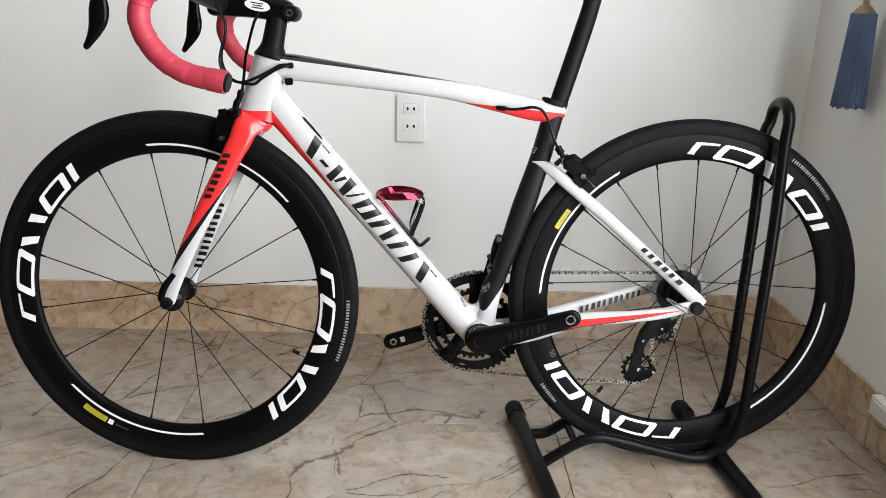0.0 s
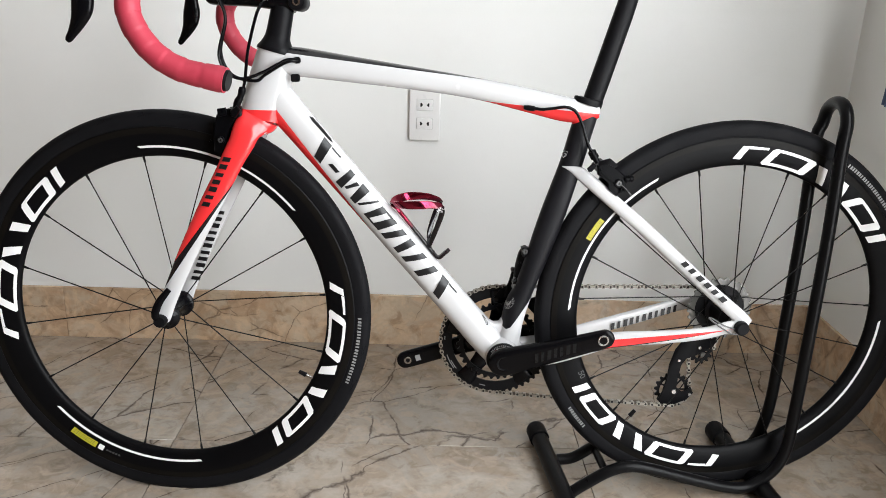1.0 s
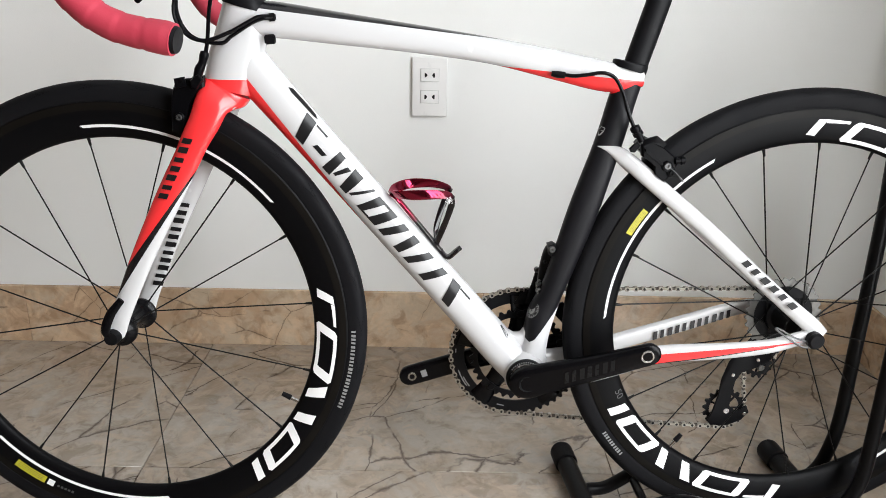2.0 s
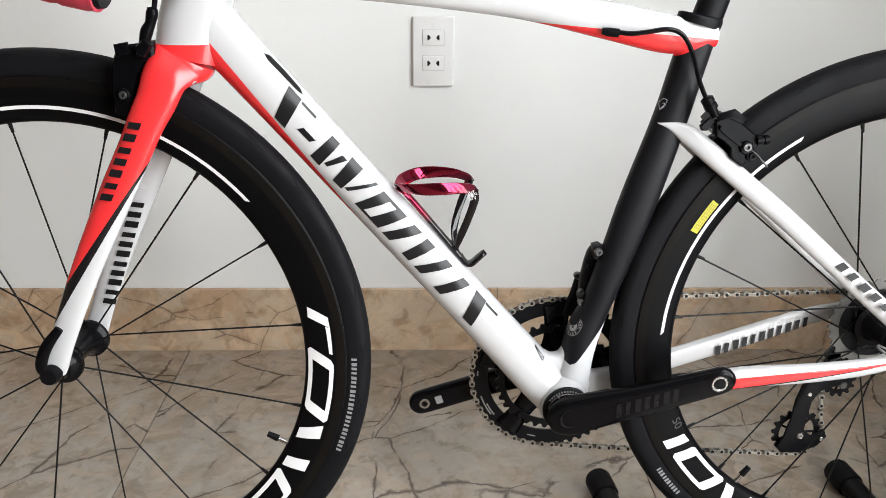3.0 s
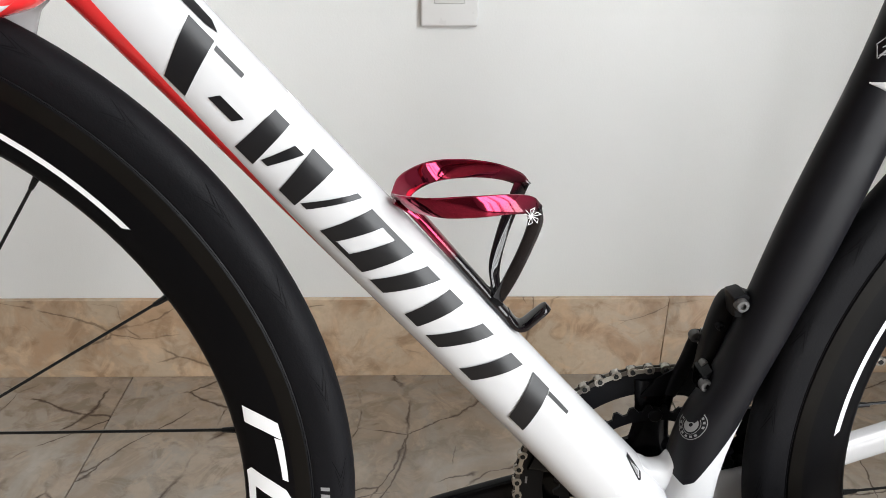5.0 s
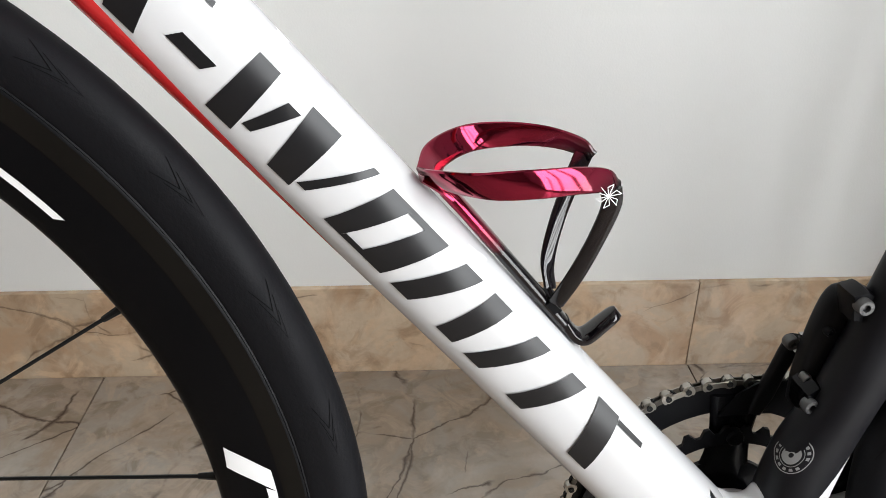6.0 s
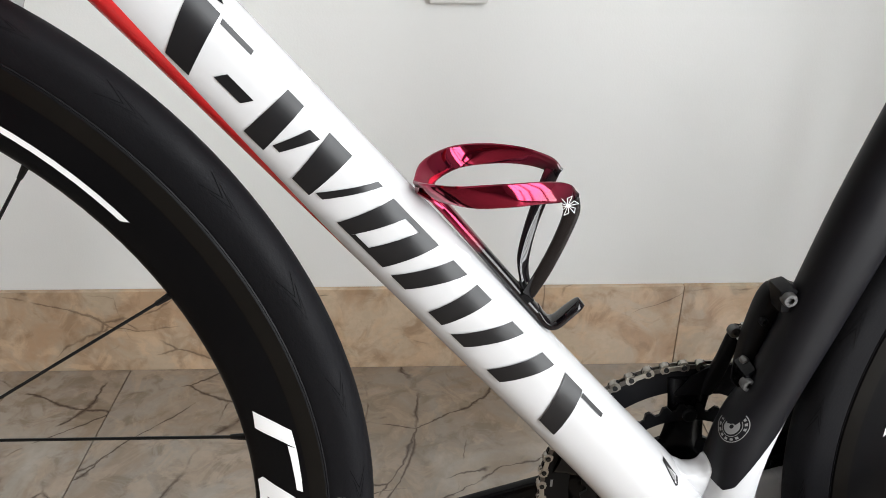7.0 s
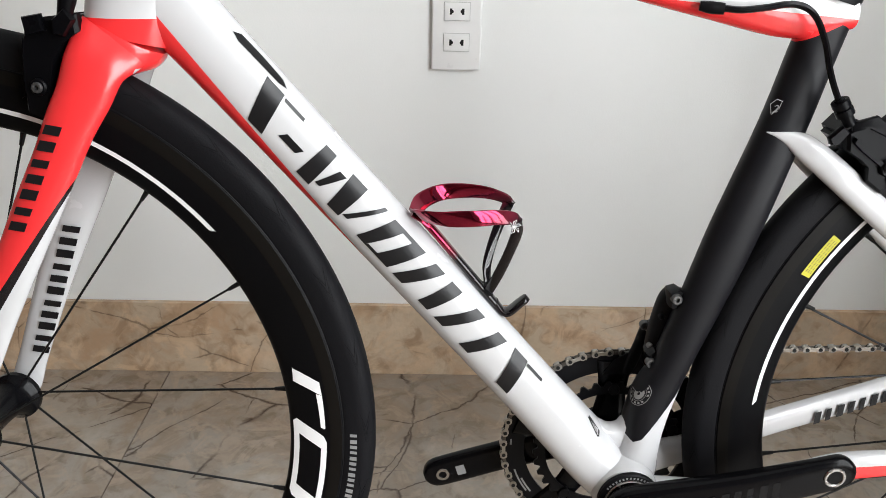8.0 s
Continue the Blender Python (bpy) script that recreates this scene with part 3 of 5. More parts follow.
def web(outline, half):
    """A rounded web of a smooth outline in the bike's plane, thickest in the middle."""
    pts = [p for p in spline([(x, 0, z) for x, z in outline + outline[:1]], 5)][:-1]
    c = sum(pts, Vector()) / len(pts)
    rings = []
    for k in range(9):
        a = math.pi * (k / 8 - 0.5) * 0.94
        f = 0.72 + 0.28 * math.cos(a)
        rings.append([Vector((c.x + (p.x - c.x) * f, half * math.sin(a), c.z + (p.z - c.z) * f)) for p in pts])
    return skin(bmesh.new(), rings)


def lettering(text, size, put):
    """A word in the built-in font, laid on a surface by put(along, up)."""
    cu = bpy.data.curves.new("lettering", "FONT")
    cu.body, cu.size = text, size
    ob = bpy.data.objects.new("lettering", cu)
    scene.collection.objects.link(ob)
    me = bpy.data.meshes.new_from_object(ob.evaluated_get(bpy.context.evaluated_depsgraph_get()))
    bm = bmesh.new()
    bm.from_mesh(me)
    bpy.data.objects.remove(ob)
    bpy.data.curves.remove(cu)
    bpy.data.meshes.remove(me)
    for v in bm.verts:
        v.co = put(v.co.x, v.co.y)
    return bm


# ---------------------------------------------------------------- frame tubes
DTD, DTN = Vector((0.6545, 0, -0.7560)), Vector((0.7560, 0, 0.6545))


def dt(s, w, y=0.0):
    """A place by the down tube: s along it, w out of its top side, y across."""
    return DTD * s + DTN * (w + 0.1737) + Vector((0, y, 0))


def dt_row(s, hd_, hw, e, mid=-0.0045):
    p = dt(s, mid)
    return (p.x, p.z, hd_, hw, 0, e)


DT_ROWS = [(-0.7895, 0.0302, 0.0215, 2.3), (-0.7307, 0.0273, 0.0220, 2.3), (-0.6130, 0.0262, 0.0223, 2.3), (-0.4463, 0.0257, 0.0230, 2.35), (-0.3287, 0.0257, 0.0249, 2.4), (-0.2404, 0.0265, 0.0320, 2.4), (-0.2012, 0.0241, 0.0350, 2.3)]
down = part("down_tube", loft(bmesh.new(), [dt_row(*r) for r in DT_ROWS]), P_DOWN, bike, "white down tube with a red underside")


def dt_half(s):
    for a, b in zip(DT_ROWS, DT_ROWS[1:]):
        if s <= b[0]:
            f = (s - a[0]) / (b[0] - a[0])
            return [a[k] + (b[k] - a[k]) * f for k in (1, 2, 3)]
    return list(DT_ROWS[-1][1:])


def dt_put(s, w):
    h, hw, e = dt_half(s)
    q = min(abs((w + 0.0045) / h), 0.995)
    return dt(s, w, -hw * (1 - q ** e) ** (1 / e) - 0.0005)


top = part("top_tube", loft(bmesh.new(), [(-0.3820, 0.7500, 0.0235, 0.0219, 0, 2.4), (-0.3400, 0.7500, 0.0226, 0.0215, 0, 2.6), (-0.2600, 0.7412, 0.0203, 0.0203, 0, 2.7), (-0.1610, 0.7300, 0.0178, 0.0187, 0, 2.7), (-0.0620, 0.7168, 0.0168, 0.0172, 0, 2.5), (0.0200, 0.7010, 0.0190, 0.0163, 0, 2.4), (0.0960, 0.6855, 0.0196, 0.0163, 0, 2.4), (0.1401, 0.6853, 0.0120, 0.0148, 0, 2.4)], 32), P_TOP, bike, "white top tube, black along its top, red below")
ST_ROWS = [(0.1272, 0.6945, 0.0175, 0.0146, 0, 2.3), (0.1174, 0.6596, 0.0184, 0.0146, 0, 2.3), (0.1020, 0.5958, 0.0189, 0.0148, 0, 2.3), (0.0761, 0.5067, 0.0210, 0.0153, 0, 2.3), (0.0552, 0.4374, 0.0186, 0.0156, 0, 2.3), (0.0381, 0.3848, 0.0166, 0.0166, 0, 2.3), (0.0266, 0.3554, 0.0195, 0.0174, 0, 2.3), (0.0203, 0.3288, 0.0192, 0.0195, 0, 2.3), (0.0169, 0.3031, 0.0186, 0.0226, 0, 2.3), (0.0102, 0.2697, 0.0241, 0.0302, 0, 2.3)]
part("seat_tube", loft(bmesh.new(), ST_ROWS, 40), P_STUBE, bike, "matt black seat tube")
part("seat_collar", loft(bmesh.new(), [(0.1220, 0.6954, 0.0236, 0.0159, 0, 2.3), (0.1242, 0.7034, 0.0237, 0.0161, 0, 2.3), (0.1247, 0.7058, 0.0213, 0.0142, 0, 2.3)]), M_MATT, bike)
part("head_tube", loft(bmesh.new(), [(-0.3738, 0.7652, 0.0300, 0.0231, 0, 2.2), (-0.3826, 0.7289, 0.0330, 0.0235, 0, 2.2), (-0.3922, 0.6954, 0.0346, 0.0250, 0, 2.2), (-0.4006, 0.6620, 0.0338, 0.0254, 0, 2.2)], 32), P_HEAD, bike)
bm = lathe(bmesh.new(), [(0.0001, -0.038), (0.024, -0.038), (0.028, -0.036), (0.030, -0.031), (0.030, 0.031), (0.028, 0.036), (0.0001, 0.038)], BB, 40)
part("bottom_bracket_shell", bm, M_WHITE, bike)
bm = lathe(bmesh.new(), [(0.0155, -0.0370), (0.0268, -0.0370), (0.0282, -0.0385), (0.0282, -0.0420), (0.0268, -0.0432), (0.0155, -0.0432)], BB, 40, True)
bbring = part("bottom_bracket_cup", bm, M_MATT, bike)
pieces("print", [flat_shape(bmesh.new(), [(52 + 7.6 * k, 0.0238), (55.6 + 7.6 * k, 0.0238), (55.6 + 7.6 * k, 0.0259), (52 + 7.6 * k, 0.0259)], 9, 0.01, lambda p, r: wheel_pt(BB, p, r, -0.0435)) for k in range(13)], M_DECAL_G, bbring)
part("bearing_ring", lathe(bmesh.new(), [(0.0190, -0.0425), (0.0228, -0.0425), (0.0228, -0.0440), (0.0220, -0.0452), (0.0190, -0.0452)], BB, 40, True), M_STEEL, bbring, "thin silver bearing ring")
part("gusset", web([(-0.0433, 0.2979), (-0.0340, 0.3170), (-0.0257, 0.3245), (-0.0148, 0.3198), (-0.0043, 0.3208), (0.0010, 0.3270), (0.0070, 0.3200), (0.0220, 0.3240), (0.0315, 0.3280), (0.0290, 0.3050), (0.0310, 0.2897), (0.0380, 0.2769), (0.0280, 0.2599), (-0.0292, 0.2598)], 0.0095), M_WHITE, bike, "", 180)
part("seat_stay_bridge", loft(bmesh.new(), [(0.1050, 0.5900, 0.0040, 0.0120, 0, 2.6), (0.1150, 0.5858, 0.0070, 0.0140, 0, 2.4), (0.1246, 0.5776, 0.0072, 0.0150, 0, 2.3), (0.1362, 0.5680, 0.0066, 0.0140, 0, 2.2)]), M_WHITE, bike)
for s in (-1, 1):
    part("seat_stay", loft(bmesh.new(), [(0.0868, 0.5950, 0.0004, 0.0035, s * 0.0078, 3.0), (0.0950, 0.5936, 0.0032, 0.0046, s * 0.0105, 3.0), (0.1034, 0.5912, 0.0060, 0.0054, s * 0.0118, 2.8), (0.1140, 0.5862, 0.0094, 0.0062, s * 0.0136, 2.6), (0.1212, 0.5814, 0.0104, 0.0067, s * 0.0149, 2.4), (0.1300, 0.5750, 0.0109, 0.0073, s * 0.0170, 2.3), (0.1445, 0.5633, 0.0114, 0.0081, s * 0.021, 2.2), (0.1631, 0.5484, 0.0114, 0.0079, s * 0.0236, 2.2), (0.1910, 0.5260, 0.0113, 0.0077, s * 0.0275, 2.2), (0.2375, 0.4887, 0.0111, 0.0073, s * 0.034, 2.2), (0.3368, 0.4026, 0.0108, 0.0069, s * 0.051, 2.2), (0.3873, 0.3611, 0.0118, 0.0059, s * 0.0645, 2.2), (0.4064, 0.3451, 0.0099, 0.0054, s * 0.067, 2.2)]), M_WHITE, bike)
    rows = [(0.0201, 0.2610, 0.0190, 0.0120, s * 0.026, 2.4), (0.0883, 0.2705, 0.0130, 0.0090, s * 0.036, 2.4), (0.1367, 0.2876, 0.0118, 0.0085, s * 0.044, 2.4), (0.1850, 0.3070, 0.0134, 0.0079, s * 0.05, 2.4), (0.2750, 0.3176, 0.0117, 0.0072, s * 0.060, 2.3), (0.3350, 0.3268, 0.0104, 0.0063, s * 0.0655, 2.3), (0.3760, 0.3390, 0.0104, 0.0054, s * 0.067, 2.3), (0.3990, 0.3420, 0.0099, 0.0049, s * 0.067, 2.3)]
    if s > 0:
        rows = [(0.0201, 0.2600, 0.0180, 0.0120, 0.026, 2.4), (0.0883, 0.2705, 0.0135, 0.0090, 0.036, 2.4), (0.1580, 0.2870, 0.0130, 0.0085, 0.046, 2.4), (0.2540, 0.3115, 0.0130, 0.0075, 0.055, 2.4), (0.3300, 0.3310, 0.0115, 0.0065, 0.064, 2.3), (0.3830, 0.3395, 0.0105, 0.0054, 0.067, 2.3), (0.3990, 0.3420, 0.0099, 0.0049, 0.067, 2.3)]
    part("chain_stay", loft(bmesh.new(), rows), P_STAY, bike)
    bm = disc(bmesh.new(), RC[0], RC[1], min(s * 0.061, s * 0.071), max(s * 0.061, s * 0.071), 0.0155, 28, 0.0015)
    part("dropout", bm, M_WHITE, bike)
bm = lathe(bmesh.new(), [(0.0001, -0.084), (0.009, -0.084), (0.0118, -0.081), (0.0118, -0.072), (0.0001, -0.072)], RC, 28)
part("quick_release_nut", bm, M_MATT, rear)
bm = tube(bmesh.new(), [(0.3929, -0.078, 0.3399), (0.3805, -0.079, 0.3307), (0.3598, -0.079, 0.3408), (0.3380, -0.078, 0.3558), (0.3355, -0.078, 0.3588), (0.3409, -0.077, 0.3577), (0.3626, -0.077, 0.3456), (0.3842, -0.077, 0.3380)], 0.0014, 8, 5)
part("quick_release_lever", bm, M_BOLT, rear)
post = part("seat_post", loft(bmesh.new(), [(0.1178, 0.6625, 0.0155, 0.0118, 0, 2.2), (0.1299, 0.6992, 0.0160, 0.0121, 0, 2.2), (0.1658, 0.8253, 0.0157, 0.0119, 0, 2.2), (0.1762, 0.8652, 0.0152, 0.0114, 0, 2.2), (0.1813, 0.8941, 0.0166, 0.0133, 0, 2.3)]), M_MATT, bike, "matt black carbon seat post")
bm = bmesh.new()
lathe(bm, [(0.0001, -0.022), (0.010, -0.022), (0.0135, -0.019), (0.0135, 0.019), (0.010, 0.022), (0.0001, 0.022)], (0.1835, 0.8913), 28)
clamp = part("saddle_clamp", bm, M_GLOSSBLACK, post)
bm = lathe(bmesh.new(), [(0.002, -0.0215), (0.0025, -0.0235), (0.005, -0.0235), (0.0055, -0.0215)], (0.1835, 0.8913), 18)
part("bolt", bm, M_STEEL, clamp)

# fork
fork = part("fork", loft(bmesh.new(), [(-0.4012, 0.6640, 0.0300, 0.0253, 0, 2.2), (-0.4040, 0.6590, 0.0290, 0.0277, 0, 2.3), (-0.4095, 0.6526, 0.0245, 0.0311, 0, 2.4), (-0.4180, 0.6430, 0.0160, 0.0335, 0, 2.4), (-0.4255, 0.6334, 0.0080, 0.0307, 0, 2.4)], 32), P_CROWN, bike, "red fork crown", 40, STEER)
for s, mat in ((-1, P_BLADE), (1, P_FAR)):
    part("fork_blade", loft(bmesh.new(), [(-0.4045, 0.6603, 0.0268, 0.0076, s * 0.021, 2.2), (-0.4166, 0.6447, 0.0224, 0.0105, s * 0.0285, 2.2), (-0.4254, 0.6234, 0.0198, 0.0107, s * 0.0335, 2.2), (-0.4366, 0.6025, 0.0183, 0.0101, s * 0.037, 2.2), (-0.4496, 0.5755, 0.0172, 0.0097, s * 0.0392, 2.2), (-0.4746, 0.5262, 0.0170, 0.0097, s * 0.0425, 2.2), (-0.5129, 0.4476, 0.0150, 0.0079, s * 0.047, 2.2), (-0.5448, 0.3728, 0.0131, 0.0064, s * 0.051, 2.2), (-0.5580, 0.3397, 0.0137, 0.0056, s * 0.052, 2.2), (-0.5612, 0.3316, 0.0100, 0.0050, s * 0.052, 2.2)]), mat, fork, "", 40, STEER)

# ---------------------------------------------------------------- markings on the frame
# heavy black slanted blocks: only the masses and gaps of the marking, (s, w) along and across the tube
def slab(s0, s1, s2, s3, w0=-0.0178, w1=0.0137):
    """A slanted block: foot from s0 to s1 at w0, top from s2 to s3 at w1."""
    return [(s0, w0), (s1, w0), (s3, w1), (s2, w1)]


BLOCKS = [
    [slab(-0.6640, -0.6490, -0.6775, -0.6590, -0.0172, 0.0155)], [slab(-0.6560, -0.6355, -0.6570, -0.6360, 0.0125, 0.0148)], [slab(-0.6227, -0.6405, -0.6190, -0.6369, -0.0080, -0.0020)],
    [slab(-0.6115, -0.5976, -0.6115, -0.5997)], [slab(-0.5965, -0.5915, -0.5895, -0.5822, -0.0120, 0.0080)],
    [slab(-0.5769, -0.5642, -0.5813, -0.5642)], [slab(-0.5632, -0.5580, -0.5446, -0.5406, -0.0140, 0.0140)],
    [slab(-0.5430, -0.5330, -0.5319, -0.5180), slab(-0.5220, -0.5065, -0.5070, -0.4942), slab(-0.5330, -0.5220, -0.5315, -0.5205, -0.0178, -0.0150), slab(-0.5200, -0.5075, -0.5180, -0.5060, 0.0110, 0.0137)],
    [slab(-0.4998, -0.4877, -0.4819, -0.4696)], [slab(-0.4680, -0.4560, -0.4610, -0.4475)],
    [slab(-0.4478, -0.4360, -0.4287, -0.4176)], [slab(-0.4150, -0.4030, -0.4000, -0.3880)],
    [slab(-0.3650, -0.3500, -0.3785, -0.3610, -0.0172, 0.0150)], [slab(-0.3590, -0.3385, -0.3600, -0.3390, 0.0120, 0.0142)],
]
for shape in BLOCKS:
    bm = bmesh.new()
    for outline in shape:
        flat_shape(bm, outline, 0.012, 0.005, dt_put)
    part("down_tube_block", bm, M_DECAL_B, down, "large slanted black block")
bm = flat_shape(bmesh.new(), [(-0.7165, 0.0186), (-0.7111, 0.0210), (-0.6915, 0.0213), (-0.6679, 0.0209), (-0.6611, 0.0190), (-0.6679, 0.0178), (-0.6915, 0.0174), (-0.7091, 0.0170)], 0.012, 0.002, dt_put)
part("cable_port", bm, M_DECAL_B, down)


bm = flat_shape(bmesh.new(), [(-0.2772, 0.0198), (-0.2757, 0.0211), (-0.2600, 0.0198), (-0.2590, 0.0171), (-0.2610, 0.0161)], 0.012, 0.004, dt_put)
slot = part("cable_slot", bm, M_DECAL_B, down)
bm = flat_shape(bmesh.new(), [(-0.2742, 0.0200), (-0.2635, 0.0192), (-0.2620, 0.0178), (-0.2649, 0.0176)], 0.012, 0.004, lambda s, w: dt_put(s, w) + Vector((0, -0.0004, 0)))
part("slot_label", bm, M_DECAL_G, slot)


def small_blocks(count, a, b, h, y0, y1, lean=0.3):
    """A row of small slanted bars between two places of the bike's plane, y0 and y1 its two ends' Y."""
    out = []
    a, b = Vector((a[0], y0, a[1])), Vector((b[0], y1, b[1]))
    d = (b - a).normalized()
    n = Vector((-d.z, 0, d.x))
    step = (b - a).length / count
    for i in range(count):
        bm = bmesh.new()
        p = a + d * step * i
        w = (0.56, 0.48, 0.62)[i % 3]
        bm.faces.new([bm.verts.new(p + d * (step * u + h * lean * v) + n * (h * v)) for u, v in ((0, 0), (w, 0), (w, 1), (0, 1))])
        out.append(bm)
    return out


pieces("fork_marking", small_blocks(7, (-0.4855, 0.5266), (-0.4464, 0.6093), -0.0115, -0.0545, -0.0485, -0.3), M_DECAL_B, fork, "", STEER)
pieces("fork_marking", small_blocks(11, (-0.5422, 0.3760), (-0.4880, 0.5081), -0.0145, 0.0415, 0.0315, -0.3), M_DECAL_B, fork, "", STEER)
pieces("stay_marking", small_blocks(6, (0.2868, 0.4432), (0.3636, 0.3775), 0.0095, -0.0505, -0.0695, 0.3), M_DECAL_B, bike)
pieces("stay_marking", small_blocks(11, (0.2060, 0.2900), (0.3340, 0.3230), 0.0125, 0.0395, 0.0560, 0.3), M_DECAL_B, bike)
bm = bmesh.new()
SHIELD = [(0.0787, 0.6176), (0.0834, 0.6217), (0.0881, 0.6201), (0.0861, 0.6142), (0.0808, 0.6099)]
for (x0, z0), (x1, z1) in zip(SHIELD, SHIELD[1:] + SHIELD[:1]):
    rod(bm, (x0 + 0.005, -0.0130, z0), (x1 + 0.005, -0.0138, z1), 0.00028, 5)
shield = part("seat_tube_marking", bm, M_DECAL_G, bike, "small grey shield outline")
part("print", lettering("2", 0.0085, lambda u, v: Vector((0.0856 + u + 0.25 * v, -0.0136 - 0.35 * (u + 0.25 * v), 0.6113 + v + 0.15 * u))), M_DECAL_G, shield)
part("print", lettering("50", 0.0150, lambda u, v: wheel_pt(RC, 203.6 + math.degrees(u / 0.27), 0.2765 - v, -rim_y(0.2765 - v) - 0.0004)), M_DECAL_D, rear)

# head tube cable ports
for x, z, w, h in ((-0.3399, 0.7536, 0.010, 0.010), (-0.3433, 0.7268, 0.014, 0.012)):
    part("cable_port", obox(bmesh.new(), Vector((x, -0.0215, z)), Vector((1, 0, 0.1)).normalized(), Vector((0, 1, 0)), Vector((-0.1, 0, 1)).normalized(), w, 0.006, h, 0.0015), M_MATT, bike)

# round approval badge on the seat tube
def foot_put(u, v):
    """A place on the near front side of the seat tube's foot: u round it, v up from the badge's middle."""
    z = 0.3580 + v
    for p, q in zip(ST_ROWS, ST_ROWS[1:]):
        if q[1] <= z <= p[1]:
            f = (z - p[1]) / (q[1] - p[1])
            cx, hx, hy = (p[k] + (q[k] - p[k]) * f for k in (0, 2, 3))
    a = radians(31) + u / 0.0185
    c, s = math.cos(a), math.sin(a)
    return Vector((cx - (hx * 1.05 + 0.0006) * abs(c) ** 0.87 * (1 if c > 0 else -1), -(hy + 0.0006) * abs(s) ** 0.87 * (1 if s > 0 else -1), z))


def foot_ring(r0, r1, a0=0.0, a1=360.0, n=40):
    bm = bmesh.new()
    rows = [[bm.verts.new(foot_put(r * math.cos(radians(a0 + (a1 - a0) * k / n)), r * math.sin(radians(a0 + (a1 - a0) * k / n)))) for k in range(n + 1)] for r in (r0, r1)]
    for k in range(n):
        bm.faces.new((rows[0][k], rows[0][k + 1], rows[1][k + 1], rows[1][k]))
    return bm


badge = part("badge_ring", foot_ring(0.0104, 0.0110), M_DECAL_G, bike, "thin grey round badge")
part("badge_ring", foot_ring(0.0066, 0.0070), M_DECAL_G, badge)
for k in range(14):
    if k not in (5, 6):
        part("print", foot_ring(0.0079, 0.0096, k * 24, k * 24 + 13, 3), M_DECAL_G, badge)
part("badge_centre", foot_ring(0.0014, 0.0054), M_DECAL_G, badge)

# ---------------------------------------------------------------- bars, stem, levers, cables
BAR = [(-0.4600, 0.15, 0.8635), (-0.4690, 0.188, 0.8625), (-0.4950, 0.2, 0.8600), (-0.5150, 0.2005, 0.8450), (-0.5213, 0.202, 0.8180), (-0.5118, 0.203, 0.7890), (-0.4872, 0.205, 0.7595), (-0.4507, 0.207, 0.7394), (-0.3925, 0.209, 0.7277)]
bar = part("handlebar", tube(bmesh.new(), [(-0.4600, -0.155, 0.8635), (-0.4590, -0.08, 0.8575), (-0.4565, 0, 0.8520), (-0.4590, 0.08, 0.8550), (-0.4600, 0.155, 0.8620)], 0.0150, 18), M_MATT, bike, "black drop handlebar wound in pink tape", 40, STEER)
for s, dx in ((-1, 0.0), (1, 0.0065)):
    fine = spline([(x + dx, s * y, z) for x, y, z in (BAR if s < 0 else BAR[:-1] + [(-0.425, 0.208, 0.7190)])], 16)
    run, rs = 0.0, []
    for a, b in zip(fine, fine[1:]):
        rs.append(run)
        run += (b - a).length
    rs.append(run)
    bulge = [0.0158 + 0.0009 * ((q / 0.026) % 1.0) + (0.0010 if run - q < 0.03 else 0) for q in rs]
    part("bar_tape", tube(bmesh.new(), fine, bulge, 20, 1), M_TAPE, bar, "wound pink bar tape", 30, STEER)
    e, d = fine[-1], (fine[-1] - fine[-3]).normalized()
    bm = bmesh.new()
    rod(bm, e - d * 0.002, e + d * 0.004, 0.0152, 24, 0.0135)
    part("bar_end_plug", bm, M_MATT, bar, "", 40, STEER)
    bm = tube(bmesh.new(), [(-0.5000 + dx, s * 0.2, 0.8660), (-0.5350 + dx, s * 0.2, 0.8800), (-0.5620 + dx, s * 0.2, 0.8950), (-0.5860 + dx, s * 0.2, 0.9180)], [0.018, 0.0205, 0.0195, 0.0145], 18, 6, 0.8, (0, 1, 0))
    hood = part("brake_hood", bm, M_MATT, bar, "black rubber brake hood", 40, STEER)
    bm = tube(bmesh.new(), [(x + dx, s * 0.2, z) for x, z in ((-0.5780, 0.9000), (-0.5800, 0.8762), (-0.5802, 0.8485), (-0.5806, 0.8290), (-0.5831, 0.8120), (-0.5898, 0.7959), (-0.5978, 0.7827), (-0.6033, 0.7751), (-0.6062, 0.7722))], [0.009, 0.0095, 0.0118, 0.0150, 0.0142, 0.0100, 0.0066, 0.0052, 0.003], 16, 6, 0.55, (0, 1, 0))
    part("brake_lever", bm, M_GLOSSBLACK, hood, "gloss black brake lever blade", 40, STEER)
stem = part("stem", loft(bmesh.new(), [(-0.3406, 0.8400, 0.0171, 0.0157, 0, 2.4), (-0.3596, 0.8445, 0.0195, 0.0181, 0, 2.6), (-0.4052, 0.8488, 0.0182, 0.0171, 0, 2.8), (-0.4420, 0.8503, 0.0190, 0.0190, 0, 2.8), (-0.4700, 0.8515, 0.0195, 0.0203, 0, 2.6), (-0.4775, 0.8520, 0.0166, 0.0193, 0, 2.6)], 32), M_GLOSSBLACK, bike, "gloss black stem with a white oval mark", 40, STEER)
bm = lathe(bmesh.new(), [(0.0001, -0.021), (0.0115, -0.021), (0.0135, -0.0185), (0.0135, 0.0185), (0.0115, 0.021), (0.0001, 0.021)], (-0.3380, 0.8395), 28)
